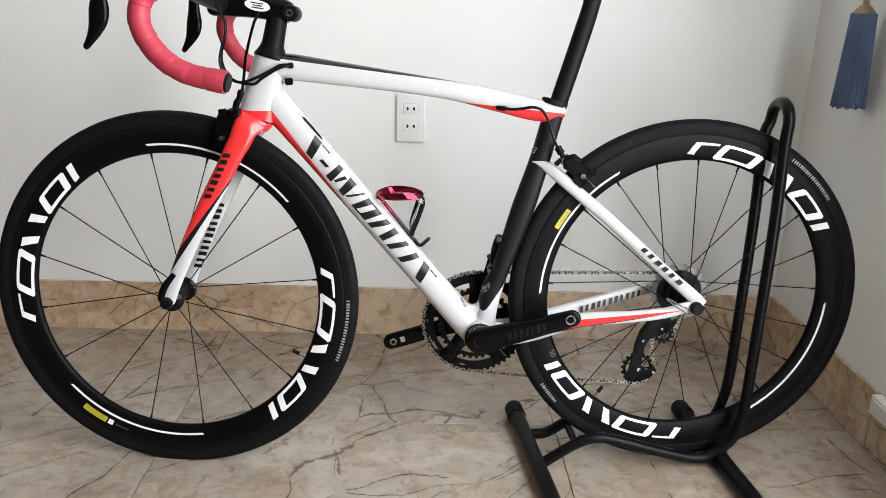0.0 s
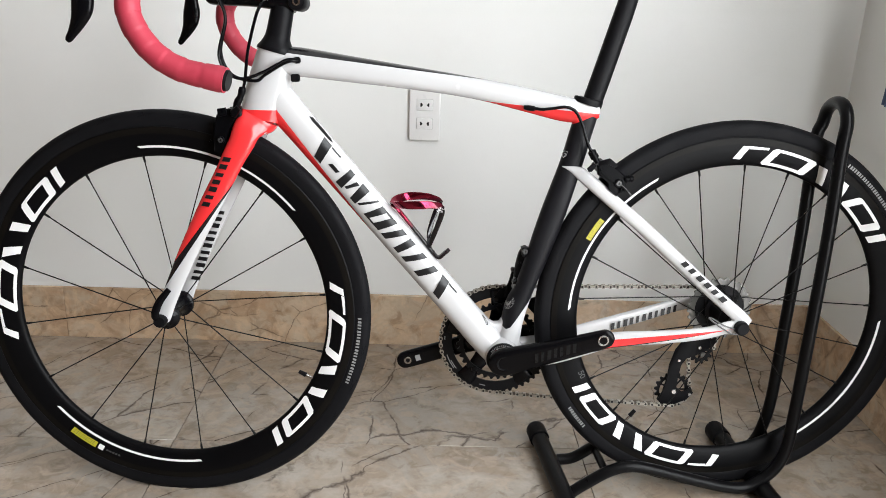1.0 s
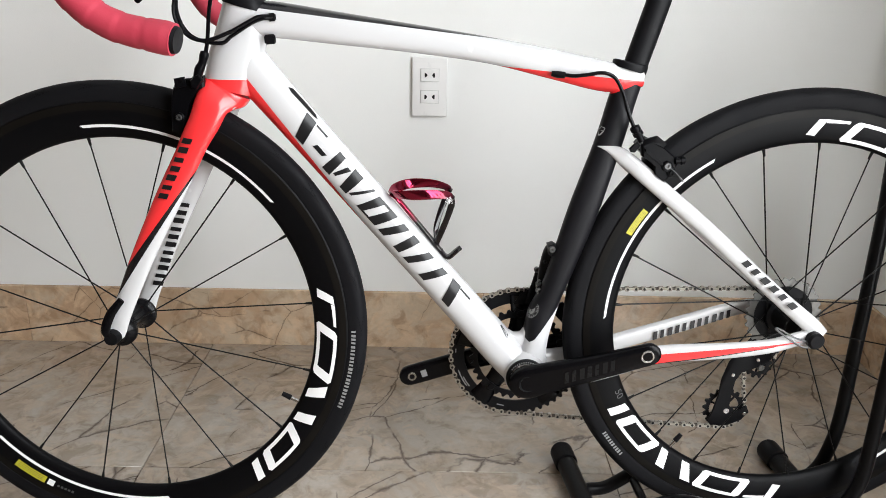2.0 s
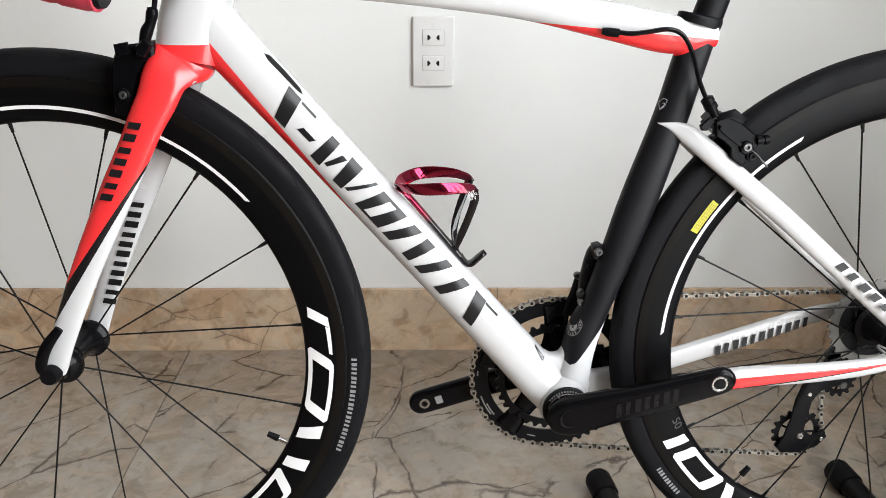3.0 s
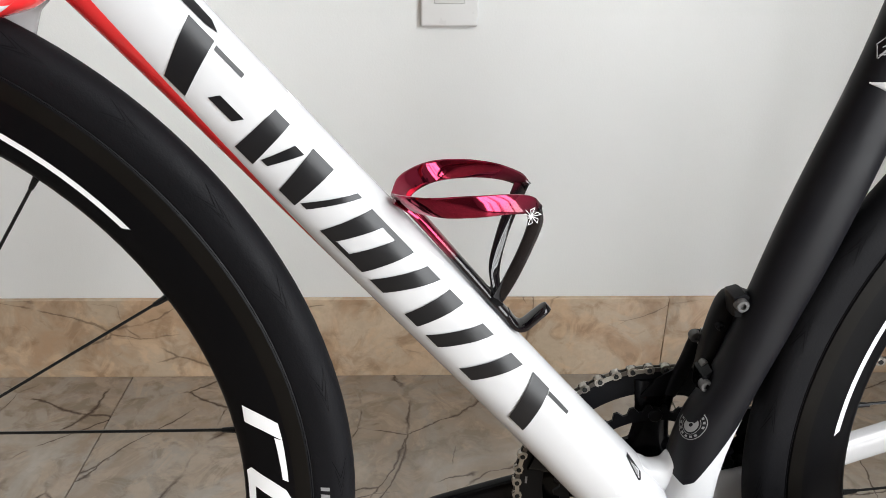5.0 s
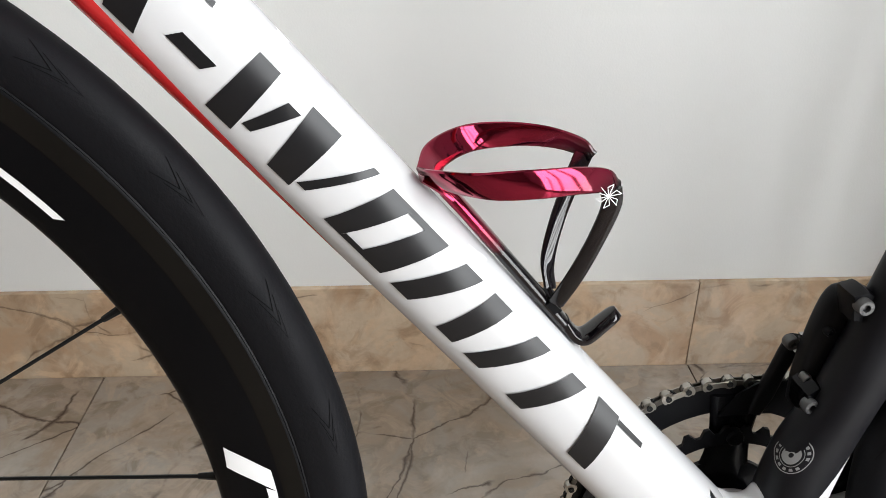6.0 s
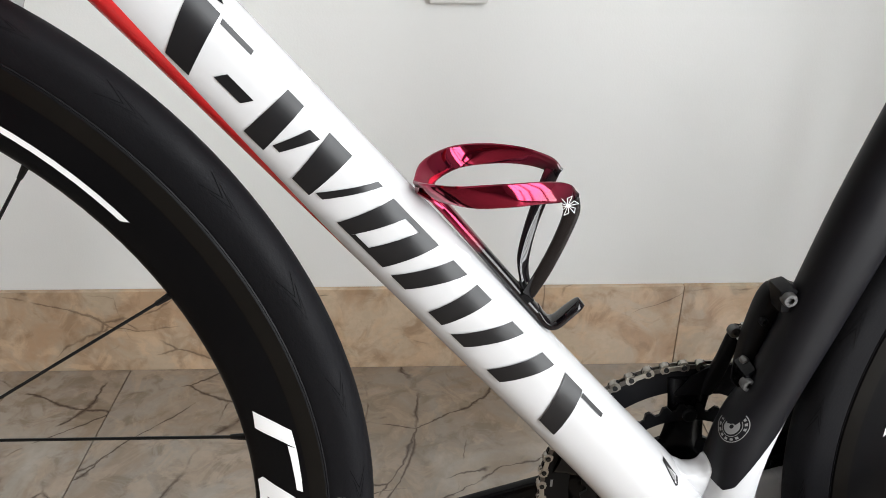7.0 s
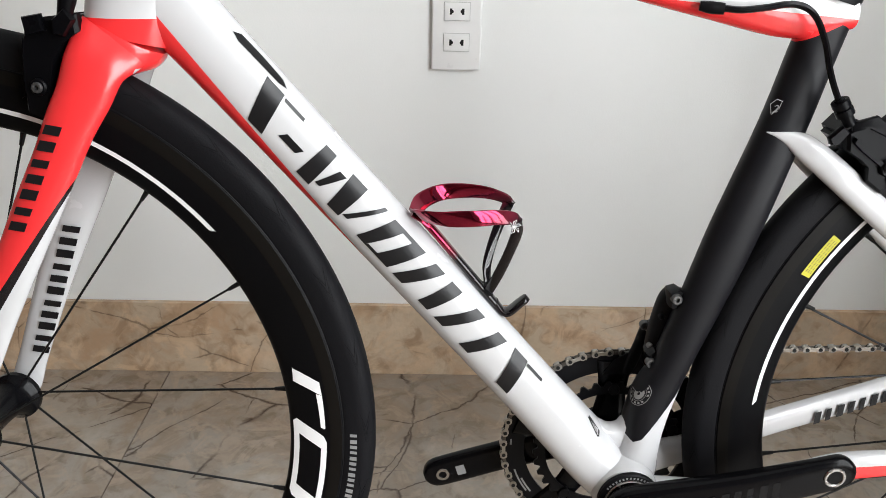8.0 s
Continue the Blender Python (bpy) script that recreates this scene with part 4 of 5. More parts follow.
bm2 = lathe(bmesh.new(), [(0.003, -0.0208), (0.0035, -0.0225), (0.0060, -0.0225), (0.0065, -0.0208)], (-0.3380, 0.8395), 20)
part("stem_clamp", bm, M_MATT, stem, "", 40, STEER)
part("bolt", bm2, M_STEEL, stem, "", 40, STEER)
bm = bmesh.new()
ring = [Vector((-0.3925 + 0.0215 * math.cos(2 * math.pi * k / 36), -0.0187, 0.8500 + 0.0090 * math.sin(2 * math.pi * k / 36) - 0.14 * 0.0215 * math.cos(2 * math.pi * k / 36))) for k in range(36)]
bm.faces.new([bm.verts.new(v) for v in ring])
part("stem_mark", bm, M_DECAL_W, stem, "white oval mark", 40, STEER)
bm = bmesh.new()
for z0, z1, x0, x1 in ((0.0028, 0.0048, -0.011, 0.010), (-0.0048, -0.0028, -0.010, 0.011), (-0.001, 0.001, -0.008, 0.008)):
    bm.faces.new([bm.verts.new((-0.3925 + x, -0.0191, 0.8500 + z - 0.14 * x)) for x, z in ((x0, z0), (x1, z0), (x1, z1), (x0, z1))])
part("stem_mark", bm, M_DECAL_B, stem, "", 40, STEER)
part("steerer_spacer", loft(bmesh.new(), [(-0.3765, 0.7648, 0.0292, 0.0239, 0, 2.2), (-0.3750, 0.7710, 0.0278, 0.0235, 0, 2.2), (-0.3728, 0.7835, 0.0208, 0.0187, 0, 2.1), (-0.3705, 0.7949, 0.0188, 0.0172, 0, 2.0), (-0.3630, 0.8330, 0.0176, 0.0167, 0, 2.0)]), M_MATT, bike, "", 40, STEER)


def cable(pts, r=0.0025, name="cable", mat=None):
    return part(name, tube(bmesh.new(), pts, r, 8, 8), mat or M_GLOSSBLACK, bike, "thin black cable housing")


cable([(-0.4590, -0.06, 0.8560), (-0.4470, -0.055, 0.8350), (-0.4414, -0.05, 0.8103), (-0.4540, -0.045, 0.7592), (-0.4421, -0.042, 0.7325), (-0.4202, -0.04, 0.7247), (-0.3913, -0.036, 0.7346), (-0.3686, -0.032, 0.7471), (-0.3553, -0.028, 0.7537), (-0.3389, -0.023, 0.7547)])
cable([(-0.4600, -0.03, 0.8540), (-0.4500, -0.03, 0.8330), (-0.4455, -0.03, 0.8089), (-0.4521, -0.04, 0.7618), (-0.4374, -0.036, 0.7298), (-0.40335, -0.034, 0.7214), (-0.3886, -0.031, 0.7306), (-0.3653, -0.03, 0.7455), (-0.3515, -0.027, 0.7516), (-0.3390, -0.0225, 0.7527)])
cable([(-0.3905, -0.012, 0.8400), (-0.3940, -0.030, 0.8300), (-0.3973, -0.039, 0.8198), (-0.4054, -0.038, 0.7930), (-0.4132, -0.036, 0.7622), (-0.4179, -0.0345, 0.7267), (-0.4211, -0.0345, 0.7104)])
cable([(0.0230, -0.0205, 0.6896), (0.0334, -0.0235, 0.6892), (0.0461, -0.026, 0.6885), (0.0626, -0.027, 0.6904), (0.0823, -0.028, 0.6931), (0.0974, -0.029, 0.6870), (0.1087, -0.030, 0.6690), (0.1156, -0.031, 0.6494), (0.1202, -0.032, 0.6377), (0.1268, -0.033, 0.6244)])
part("cable_stop", tube(bmesh.new(), [(0.0164, -0.0185, 0.6904), (0.0240, -0.0205, 0.6895), (0.0334, -0.023, 0.6889)], [0.0035, 0.0045, 0.0042], 10), M_MATT, bike)

# ---------------------------------------------------------------- brakes
def bolt(c, y, r, mat, parent, m=STILL):
    """A socket bolt head with its face at y, towards the near side."""
    bm = lathe(bmesh.new(), [(0.0001, y + r * 0.5), (r * 0.42, y + r * 0.5), (r * 0.46, y), (r * 0.86, y), (r, y + r * 0.2), (r, y + 0.006), (0.0001, y + 0.006)], c, 18)
    return part("bolt", bm, mat, parent, "", 40, m)


FB_ARM = [(-0.4240, 0.6795), (-0.4400, 0.6774), (-0.4585, 0.6752), (-0.4657, 0.6603), (-0.4691, 0.6324), (-0.4685, 0.6092), (-0.4566, 0.6044), (-0.4500, 0.6212), (-0.4442, 0.6452), (-0.4341, 0.6605), (-0.4234, 0.6672)]
fb = part("front_brake", obox(bmesh.new(), Vector((-0.4417, 0, 0.6660)), Vector((1, 0, 0.1)).normalized(), Vector((0, 1, 0)), Vector((-0.1, 0, 1)).normalized(), 0.030, 0.052, 0.020, 0.004), M_CALIPER, bike, "black front rim brake caliper", 40, STEER)
RB_ARM = [(0.1382, 0.6020), (0.1499, 0.6076), (0.1674, 0.5998), (0.1853, 0.5862), (0.1903, 0.5765), (0.1849, 0.5649), (0.1749, 0.5514), (0.1616, 0.5609), (0.1598, 0.5725), (0.1521, 0.5793), (0.1410, 0.5861)]
rb = part("rear_brake", obox(bmesh.new(), Vector((0.1560, -0.006, 0.5915)), Vector((0.76, 0, -0.65)), Vector((0, 1, 0)), Vector((0.65, 0, 0.76)), 0.034, 0.038, 0.020, 0.004), M_CALIPER, bike, "black rear rim brake caliper")
for body, arm_, m, pad, tilt in ((fb, FB_ARM, STEER, (-0.4566, 0.6282), Vector((0.95, 0, 0.312))), (rb, RB_ARM, STILL, (0.1821, 0.5645), Vector((0.714, 0, 0.70)))):
    for s in (-1, 1):
        ys = sorted((s * 0.0235, s * 0.0345))
        shape = arm_ if s < 0 or body is fb else arm_[3:9]
        part("brake_arm", plate(shape, *ys, 0.10), M_CALIPER, body, "", 30, m)
        part("brake_pad", obox(bmesh.new(), Vector((pad[0], s * 0.0195, pad[1])), tilt, Vector((0, 1, 0)), tilt.cross(Vector((0, 1, 0))), 0.048, 0.009, 0.0105, 0.002), M_CALIPER, body, "", 40, m)
    part("brake_washer", disc(bmesh.new(), *pad, -0.0375, -0.034, 0.0062, 20, 0.001), M_CALIPER, body, "", 40, m)
    bolt(pad, -0.0395, 0.0040, M_BOLT if body is fb else M_CALIPER, body, m)
part("brake_link", plate([(-0.4598, 0.6767), (-0.4468, 0.6791), (-0.4450, 0.6675), (-0.4583, 0.6638)], -0.041, -0.034, 0.12), M_CALIPER, fb, "", 40, STEER)
part("quick_lever", plate([(-0.4380, 0.6752), (-0.4285, 0.6830), (-0.4228, 0.6752), (-0.4309, 0.6640), (-0.4379, 0.6656)], -0.042, -0.034, 0.12), M_CALIPER, fb, "", 40, STEER)
bm = tube(bmesh.new(), [(-0.4211, -0.0345, 0.7114), (-0.4208, -0.0345, 0.7061), (-0.4238, -0.0345, 0.6961), (-0.4279, -0.0345, 0.6885), (-0.4319, -0.034, 0.6768)], [0.0040, 0.0058, 0.0050, 0.0060, 0.0050], 14)
part("barrel_adjuster", bm, M_CALIPER, fb, "", 40, STEER)
# the rear caliper's quick lever, adjuster, clamp and cable end
part("quick_lever", plate([(0.1215, 0.5970), (0.1310, 0.6065), (0.1363, 0.6021), (0.1290, 0.5921), (0.1238, 0.5922)], -0.041, -0.034, 0.12), M_CALIPER, rb)
part("brake_link", plate([(0.1380, 0.6087), (0.1575, 0.6143), (0.1719, 0.6041), (0.1674, 0.5984), (0.1531, 0.6048), (0.1400, 0.6020)], -0.0385, -0.034, 0.10), M_CALIPER, rb)
bm = bmesh.new()
p, q = Vector((0.1263, -0.0335, 0.6258)), Vector((0.1385, -0.034, 0.6067))
for f0, f1, r in ((0.0, 0.10, 0.0042), (0.06, 0.30, 0.0068), (0.30, 0.38, 0.0054), (0.38, 0.62, 0.0070), (0.62, 1.0, 0.0048)):
    rod(bm, p.lerp(q, f0), p.lerp(q, f1), r, 12)
part("barrel_adjuster", bm, M_CALIPER, rb)
bm = bmesh.new()
rod(bm, (0.1854, -0.036, 0.5804), (0.1986, -0.036, 0.5823), 0.0040, 14)
rod(bm, (0.1929, -0.036, 0.5814), (0.1967, -0.036, 0.5820), 0.0054, 14)
part("barrel_adjuster", bm, M_CALIPER, rb)
part("brake_spring", plate([(0.1439, 0.5972), (0.1536, 0.5904), (0.1698, 0.5776), (0.1680, 0.5743), (0.1508, 0.5866), (0.1426, 0.5934)], -0.0385, -0.034, 0.06), M_CALIPER, rb)
part("clamp_plate", disc(bmesh.new(), 0.1752, 0.5733, -0.0385, -0.034, 0.0075, 8, 0.001), M_CALIPER, rb)
bolt((0.1746, 0.5745), -0.0415, 0.0048, M_BOLT, rb)
bm = tube(bmesh.new(), [(0.1764, -0.0405, 0.5734), (0.1852, -0.042, 0.5669), (0.1955, -0.043, 0.5557)], 0.0006, 8)
part("cable_end", bm, M_BOLT, rb, "bare steel cable end")
bm = bmesh.new()
rod(bm, (0.1916, -0.0425, 0.5601), (0.1970, -0.0432, 0.5543), 0.0012, 8)
part("cable_crimp", bm, M_BOLT, rb)

# ---------------------------------------------------------------- crankset and chain
ang = radians(17.4)
ca, sa = math.cos(ang), math.sin(ang)


def arm_row(d, hd_, hw, y):
    return (BB[0] + d * ca, BB[1] + d * sa, hd_, hw, y, 3.2)


crankset = part("crankset", lathe(bmesh.new(), [(0.0001, -0.060), (0.013, -0.060), (0.0135, 0.06), (0.0001, 0.06)], BB, 28), M_MATT, bike, "black crankset without pedals")
arm = part("crank_arm", loft(bmesh.new(), [arm_row(-0.0245, 0.008, 0.005, -0.0540), arm_row(-0.019, 0.0165, 0.0072, -0.0542), arm_row(-0.004, 0.0235, 0.0090, -0.0546), arm_row(0.02, 0.0232, 0.0090, -0.0570), arm_row(0.09, 0.0192, 0.0080, -0.0660), arm_row(0.155, 0.0168, 0.007, -0.0718), arm_row(0.176, 0.0155, 0.0068, -0.073), arm_row(0.184, 0.0105, 0.006, -0.073), arm_row(0.1875, 0.005, 0.004, -0.073)], 32), M_GLOSSBLACK, crankset, "glossy black crank arm")
hole = (BB[0] + 0.1680 * ca, BB[1] + 0.1680 * sa)
bm = lathe(bmesh.new(), [(0.0066, -0.0800), (0.0072, -0.0806), (0.0088, -0.0806), (0.0094, -0.0798), (0.0094, -0.066), (0.0050, -0.066), (0.0052, -0.0720), (0.0064, -0.0730)], hole, 28, True)
part("pedal_thread", bm, M_STEEL, arm)
bm = disc(bmesh.new(), hole[0], hole[1], -0.0690, -0.066, 0.0056, 20)
part("pedal_hole", bm, M_DARK, arm)
bm = lathe(bmesh.new(), [(0.0001, -0.0630), (0.0096, -0.0630), (0.0102, -0.0640), (0.0116, -0.0643), (0.0122, -0.0630)], (BB[0] - 0.001, BB[1] + 0.001), 32)
part("axle_cap", bm, M_MATT, arm)
pieces("crank_marking", small_blocks(7, (BB[0] + 0.05 * ca + 0.002, BB[1] + 0.05 * sa - 0.0095), (BB[0] + 0.125 * ca + 0.002, BB[1] + 0.125 * sa - 0.008), 0.016, -0.0705, -0.0770, 0.3), M_FAINT, arm)
far_arm = part("crank_arm", loft(bmesh.new(), [arm_row(0.0, 0.02, 0.008, 0.066), arm_row(-0.09, 0.0165, 0.007, 0.0715), arm_row(-0.155, 0.0165, 0.0068, 0.073), arm_row(-0.176, 0.0155, 0.0066, 0.0732), arm_row(-0.184, 0.0105, 0.006, 0.0732), arm_row(-0.1875, 0.005, 0.004, 0.0732)], 32), M_GLOSSBLACK, crankset, "glossy black crank arm")
hole2 = (BB[0] - 0.1680 * ca, BB[1] - 0.1680 * sa)
bm = lathe(bmesh.new(), [(0.004, 0.0655), (0.0068, 0.0655), (0.0068, 0.081), (0.004, 0.081)], hole2, 24, True)
part("pedal_thread", bm, M_STEEL, far_arm)
bm = obox(bmesh.new(), Vector((hole2[0] + 0.0185, 0.0661, hole2[1] + 0.0055)), Vector((ca, 0, sa)), Vector((0, 1, 0)), Vector((-sa, 0, ca)), 0.009, 0.0006, 0.011)
part("label", bm, M_DECAL_G, far_arm, "small pale printed square")
big = part("chainring", gear(BB, 52, 0.1052, 0.0055, 0.0815, 0.0455, 0.0485), M_MATT, crankset, "large black chainring")
small = part("chainring", gear(BB, 36, 0.0745, 0.0055, 0.0615, 0.0385, 0.041), M_MATT, crankset, "small black chainring")
for k in range(5):
    a = math.degrees(ang) + 72 * k
    bm = tube(bmesh.new(), [wheel_pt(BB, a, 0.008, 0.048), wheel_pt(BB, a, 0.03, 0.0478), wheel_pt(BB, a, 0.06, 0.0455), wheel_pt(BB, a, 0.094, 0.045)], [0.024, 0.0185, 0.0140, 0.0175], 16, 5, 0.22, (0, 1, 0))
    part("spider_arm", bm, M_GLOSSBLACK, crankset)
    bm = disc(bmesh.new(), *(lambda v: (v.x, v.z))(wheel_pt(BB, a, 0.066, 0)), 0.036, 0.05, 0.0055, 16, 0.001)
    part("bolt", bm, M_MATT, crankset)
part("spider_hub", lathe(bmesh.new(), [(0.014, 0.0445), (0.040, 0.0445), (0.043, 0.0455), (0.043, 0.049), (0.014, 0.051)], BB, 40, True), M_GLOSSBLACK, crankset)
pieces("print", [flat_shape(bmesh.new(), arc_poly(u0, u1, r, r + 0.0018), 4, 0.01, lambda p, q: wheel_pt(BB, p, q, 0.0451)) for u0, u1, r in ((198, 216, 0.0935), (206, 218, 0.0905), (176, 180, 0.094), (236, 242, 0.0925), (252, 259, 0.0905))], M_DECAL_G, crankset)

# chain: a closed run of links
CY = 0.047


def arc(c, r, a0, a1, n=14):
    return [wheel_pt(c, a0 + (a1 - a0) * k / n, r, CY) for k in range(n + 1)]


LOW, HIGH = (0.3340, 0.1713), (0.3801, 0.2450)
run = arc(BB, 0.1022, 86, 265, 40) + [Vector((0.0991, CY, 0.1545)), Vector((0.1975, CY, 0.1477)), Vector((0.3109, CY, 0.1395))] + arc(LOW, 0.0335, 262, 370, 12) + [Vector((0.3617, CY, 0.2036)), Vector((0.3583, CY, 0.2342))] + arc(HIGH, 0.0235, 165, 20, 8) + arc(RC, 0.0325, -40, 96, 12)
length = [0.0]
loop = run + [run[0]]
for a, b in zip(loop, loop[1:]):
    length.append(length[-1] + (b - a).length)
count = int(length[-1] / 0.0127 / 2) * 2
pitch = length[-1] / count


def on_run(d):
    d %= length[-1]
    for k in range(len(loop) - 1):
        if length[k + 1] >= d:
            return loop[k].lerp(loop[k + 1], (d - length[k]) / max(length[k + 1] - length[k], 1e-9))
    return loop[0]


def link_mesh(name, half, mat):
    """Two waisted side plates half apart and two round rollers, along X, one pitch long."""
    bm = bmesh.new()
    for s in (-1, 1):
        rings = []
        for y in (s * half, s * (half + 0.0009)):
            ring = []
            for k in range(20):
                a = 2 * math.pi * k / 20
                x, z = math.cos(a), math.sin(a)
                cx = math.copysign(0.00635, x)
                ring.append(Vector((cx + 0.0042 * x, y, 0.0042 * z * (0.42 if abs(x) < 0.55 else 1.0))))
            rings.append(ring)
        skin(bm, rings)
        for cx in (-0.00635, 0.00635):
            lathe(bm, [(0.0007, s * (half + 0.0006)), (0.0009, s * (half + 0.0013)), (0.0017, s * (half + 0.0013)), (0.0019, s * (half + 0.0005))], (cx, 0), 8)
    return mesh_of(bm, name, mat)


def roller_mesh():
    return mesh_of(lathe(bmesh.new(), [(0.0018, -0.0024), (0.0038, -0.0024), (0.0038, 0.0024), (0.0018, 0.0024)], (0, 0), 10, True), "roller", M_CHAIN)


M_LINK = plain("worn_chain_steel", (0.09, 0.08, 0.07), 0.35, 0.85, vary=0.25)
chain = tagged(new("chain"), "silver bicycle chain")
chain.parent = bike
PIN = mesh_of(disc(bmesh.new(), 0, 0, -0.0038, 0.0, 0.0019, 10), "pin", M_DARK)
OUTER, INNER, ROLLER = link_mesh("outer_link", 0.0022, M_CHAIN), link_mesh("inner_link", 0.0013, M_LINK), roller_mesh()
for k in range(count):
    p, q = on_run(k * pitch), on_run((k + 1) * pitch)
    d = (q - p).normalized()
    m = Matrix((d, Vector((0, 1, 0)), d.cross(Vector((0, 1, 0))))).transposed().to_4x4()
    m.translation = (p + q) / 2
    put_at("outer_link" if k % 2 else "inner_link", OUTER if k % 2 else INNER, chain, m)
    put_at("roller", ROLLER, chain, Matrix.Translation(p))
    put_at("pin", PIN, chain, Matrix.Translation(p))

# ---------------------------------------------------------------- derailleurs
rd = part("rear_derailleur", plate([(0.3446, 0.2779), (0.3634, 0.2828), (0.3916, 0.2819), (0.4057, 0.2880), (0.4019, 0.2713), (0.3912, 0.2556), (0.3730, 0.2458), (0.3509, 0.2374), (0.3421, 0.2229), (0.3390, 0.1984), (0.3379, 0.1786), (0.3502, 0.1689), (0.3663, 0.1787), (0.3710, 0.1677), (0.3598, 0.1541), (0.3378, 0.1452), (0.3123, 0.1462), (0.3056, 0.1536), (0.3124, 0.1697), (0.3186, 0.1981), (0.3205, 0.2250), (0.3288, 0.2541)], 0.0365, 0.0400, 0.02), M_MATT, bike, "black rear derailleur with a long cage", 50)
for c, r, n in ((LOW, 0.0345, 17), (HIGH, 0.0225, 12)):
    wheel_ = part("jockey_wheel", gear(c, n, r, 0.0055, r - 0.0105, 0.0455, 0.0485), M_MATT, rd)
    for k in range(7):
        bm = bmesh.new()
        a = wheel_pt(c, k * 360 / 7, 0.004, 0.047)
        rod(bm, a, wheel_pt(c, k * 360 / 7, r - 0.009, 0.047), 0.0017, 6)
        part("jockey_spoke", bm, M_MATT, wheel_)
    bm = lathe(bmesh.new(), [(0.0001, 0.035), (0.0042, 0.035), (0.005, 0.0362), (0.005, 0.05), (0.0001, 0.05)], c, 20)
    part("pulley_bolt", bm, M_STEEL if c is LOW else M_COG, rd)
bm = obox(bmesh.new(), Vector((0.3915, 0.066, 0.2850)), Vector((0.55, 0, 0.83)).normalized(), Vector((0, 1, 0)), Vector((-0.83, 0, 0.55)).normalized(), 0.062, 0.022, 0.026, 0.006)
part("derailleur_body", bm, M_GLOSSBLACK, rd)
for x, z in ((0.3736, 0.2583), (0.3375, 0.2329), (0.3641, 0.1658)):
    part("bolt", disc(bmesh.new(), x, z, 0.0352, 0.040, 0.0032, 14, 0.0008), M_STEEL, rd)

fd = part("front_derailleur", loft(bmesh.new(), [(0.0286, 0.3698, 0.0079, 0.0079, 0.022, 3), (0.0307, 0.3881, 0.0104, 0.0099, 0.021, 3), (0.0351, 0.4103, 0.0133, 0.0098, 0.020, 3), (0.0399, 0.4324, 0.0142, 0.0098, 0.019, 3), (0.0421, 0.4429, 0.0122, 0.0088, 0.018, 3), (0.0430, 0.4474, 0.0078, 0.0059, 0.018, 3)]), M_MATT, bike, "black front derailleur")
part("derailleur_arm", loft(bmesh.new(), [(0.0264, 0.4055, 0.0049, 0.0034, 0.036, 2.6), (0.0247, 0.3968, 0.0057, 0.0039, 0.038, 2.6), (0.0211, 0.3806, 0.0055, 0.0035, 0.040, 2.6), (0.0165, 0.3633, 0.0062, 0.0030, 0.041, 2.6), (0.0123, 0.3490, 0.0045, 0.0025, 0.0415, 2.6)]), M_MATT, fd)
part("cage_plate", plate([(-0.0101, 0.3481), (-0.0005, 0.3633), (0.0110, 0.3709), (0.0285, 0.3723), (0.0442, 0.3642), (0.0532, 0.3480), (0.0446, 0.3429), (0.0289, 0.3480), (0.0114, 0.3490)], 0.0405, 0.0420), M_MATT, fd)
part("derailleur_link", plate([(0.0167, 0.3912), (0.0228, 0.3962), (0.0321, 0.3932), (0.0324, 0.3790), (0.0257, 0.3730), (0.0174, 0.3770)], -0.001, 0.018, 0.10), M_GLOSSBLACK, fd)
part("derailleur_mount", plate([(0.0284, 0.4530), (0.0365, 0.4554), (0.0462, 0.4494), (0.0447, 0.4355), (0.0312, 0.4375)], -0.003, 0.014, 0.10), M_MATT, fd)
part("derailleur_clip", plate([(0.0241, 0.4116), (0.0268, 0.4120), (0.0279, 0.4055), (0.0246, 0.3995), (0.0227, 0.4000), (0.0252, 0.4050)], 0.0285, 0.0315), M_STEEL, fd)
for c, y, r, mat in (((0.0343, 0.4478), -0.0075, 0.0046, M_BOLT), ((0.0209, 0.4051), 0.0285, 0.0042, M_BOLT), ((0.0193, 0.3847), -0.0045, 0.0044, M_BOLT), ((0.0219, 0.3937), 0.0085, 0.0030, M_COG), ((0.0285, 0.4243), 0.0085, 0.0028, M_MATT)):
    bolt(c, y, r, mat, fd)

# ---------------------------------------------------------------- bottle cage
k = Mat("anodised_pink_to_black")
sep = k.node("SeparateXYZ", Vector=k.coord.outputs["Object"])
along_s = k.math("ADD", k.math("MULTIPLY", sep.outputs[0], 0.6545), k.math("MULTIPLY", sep.outputs[2], -0.7560))
mixf = k.ramp(k.math("ADD", along_s, k.math("MULTIPLY", k.noise(60), 0.004)), -0.4880, -0.4660)
k.bump(k.noise(300, 2), 0.02, 0.0004)
M_CAGE = k.set(Base_Color=k.mix(mixf, (0.26, 0.018, 0.045), (0.004, 0.003, 0.004)), Metallic=k.ramp(mixf, 0.0, 1.0, 0.97, 0.0), Roughness=k.ramp(k.noise(40), 0.3, 0.7, 0.06, 0.10), Specular_IOR_Level=0.4, Coat_Weight=0.06, Coat_Roughness=0.04)


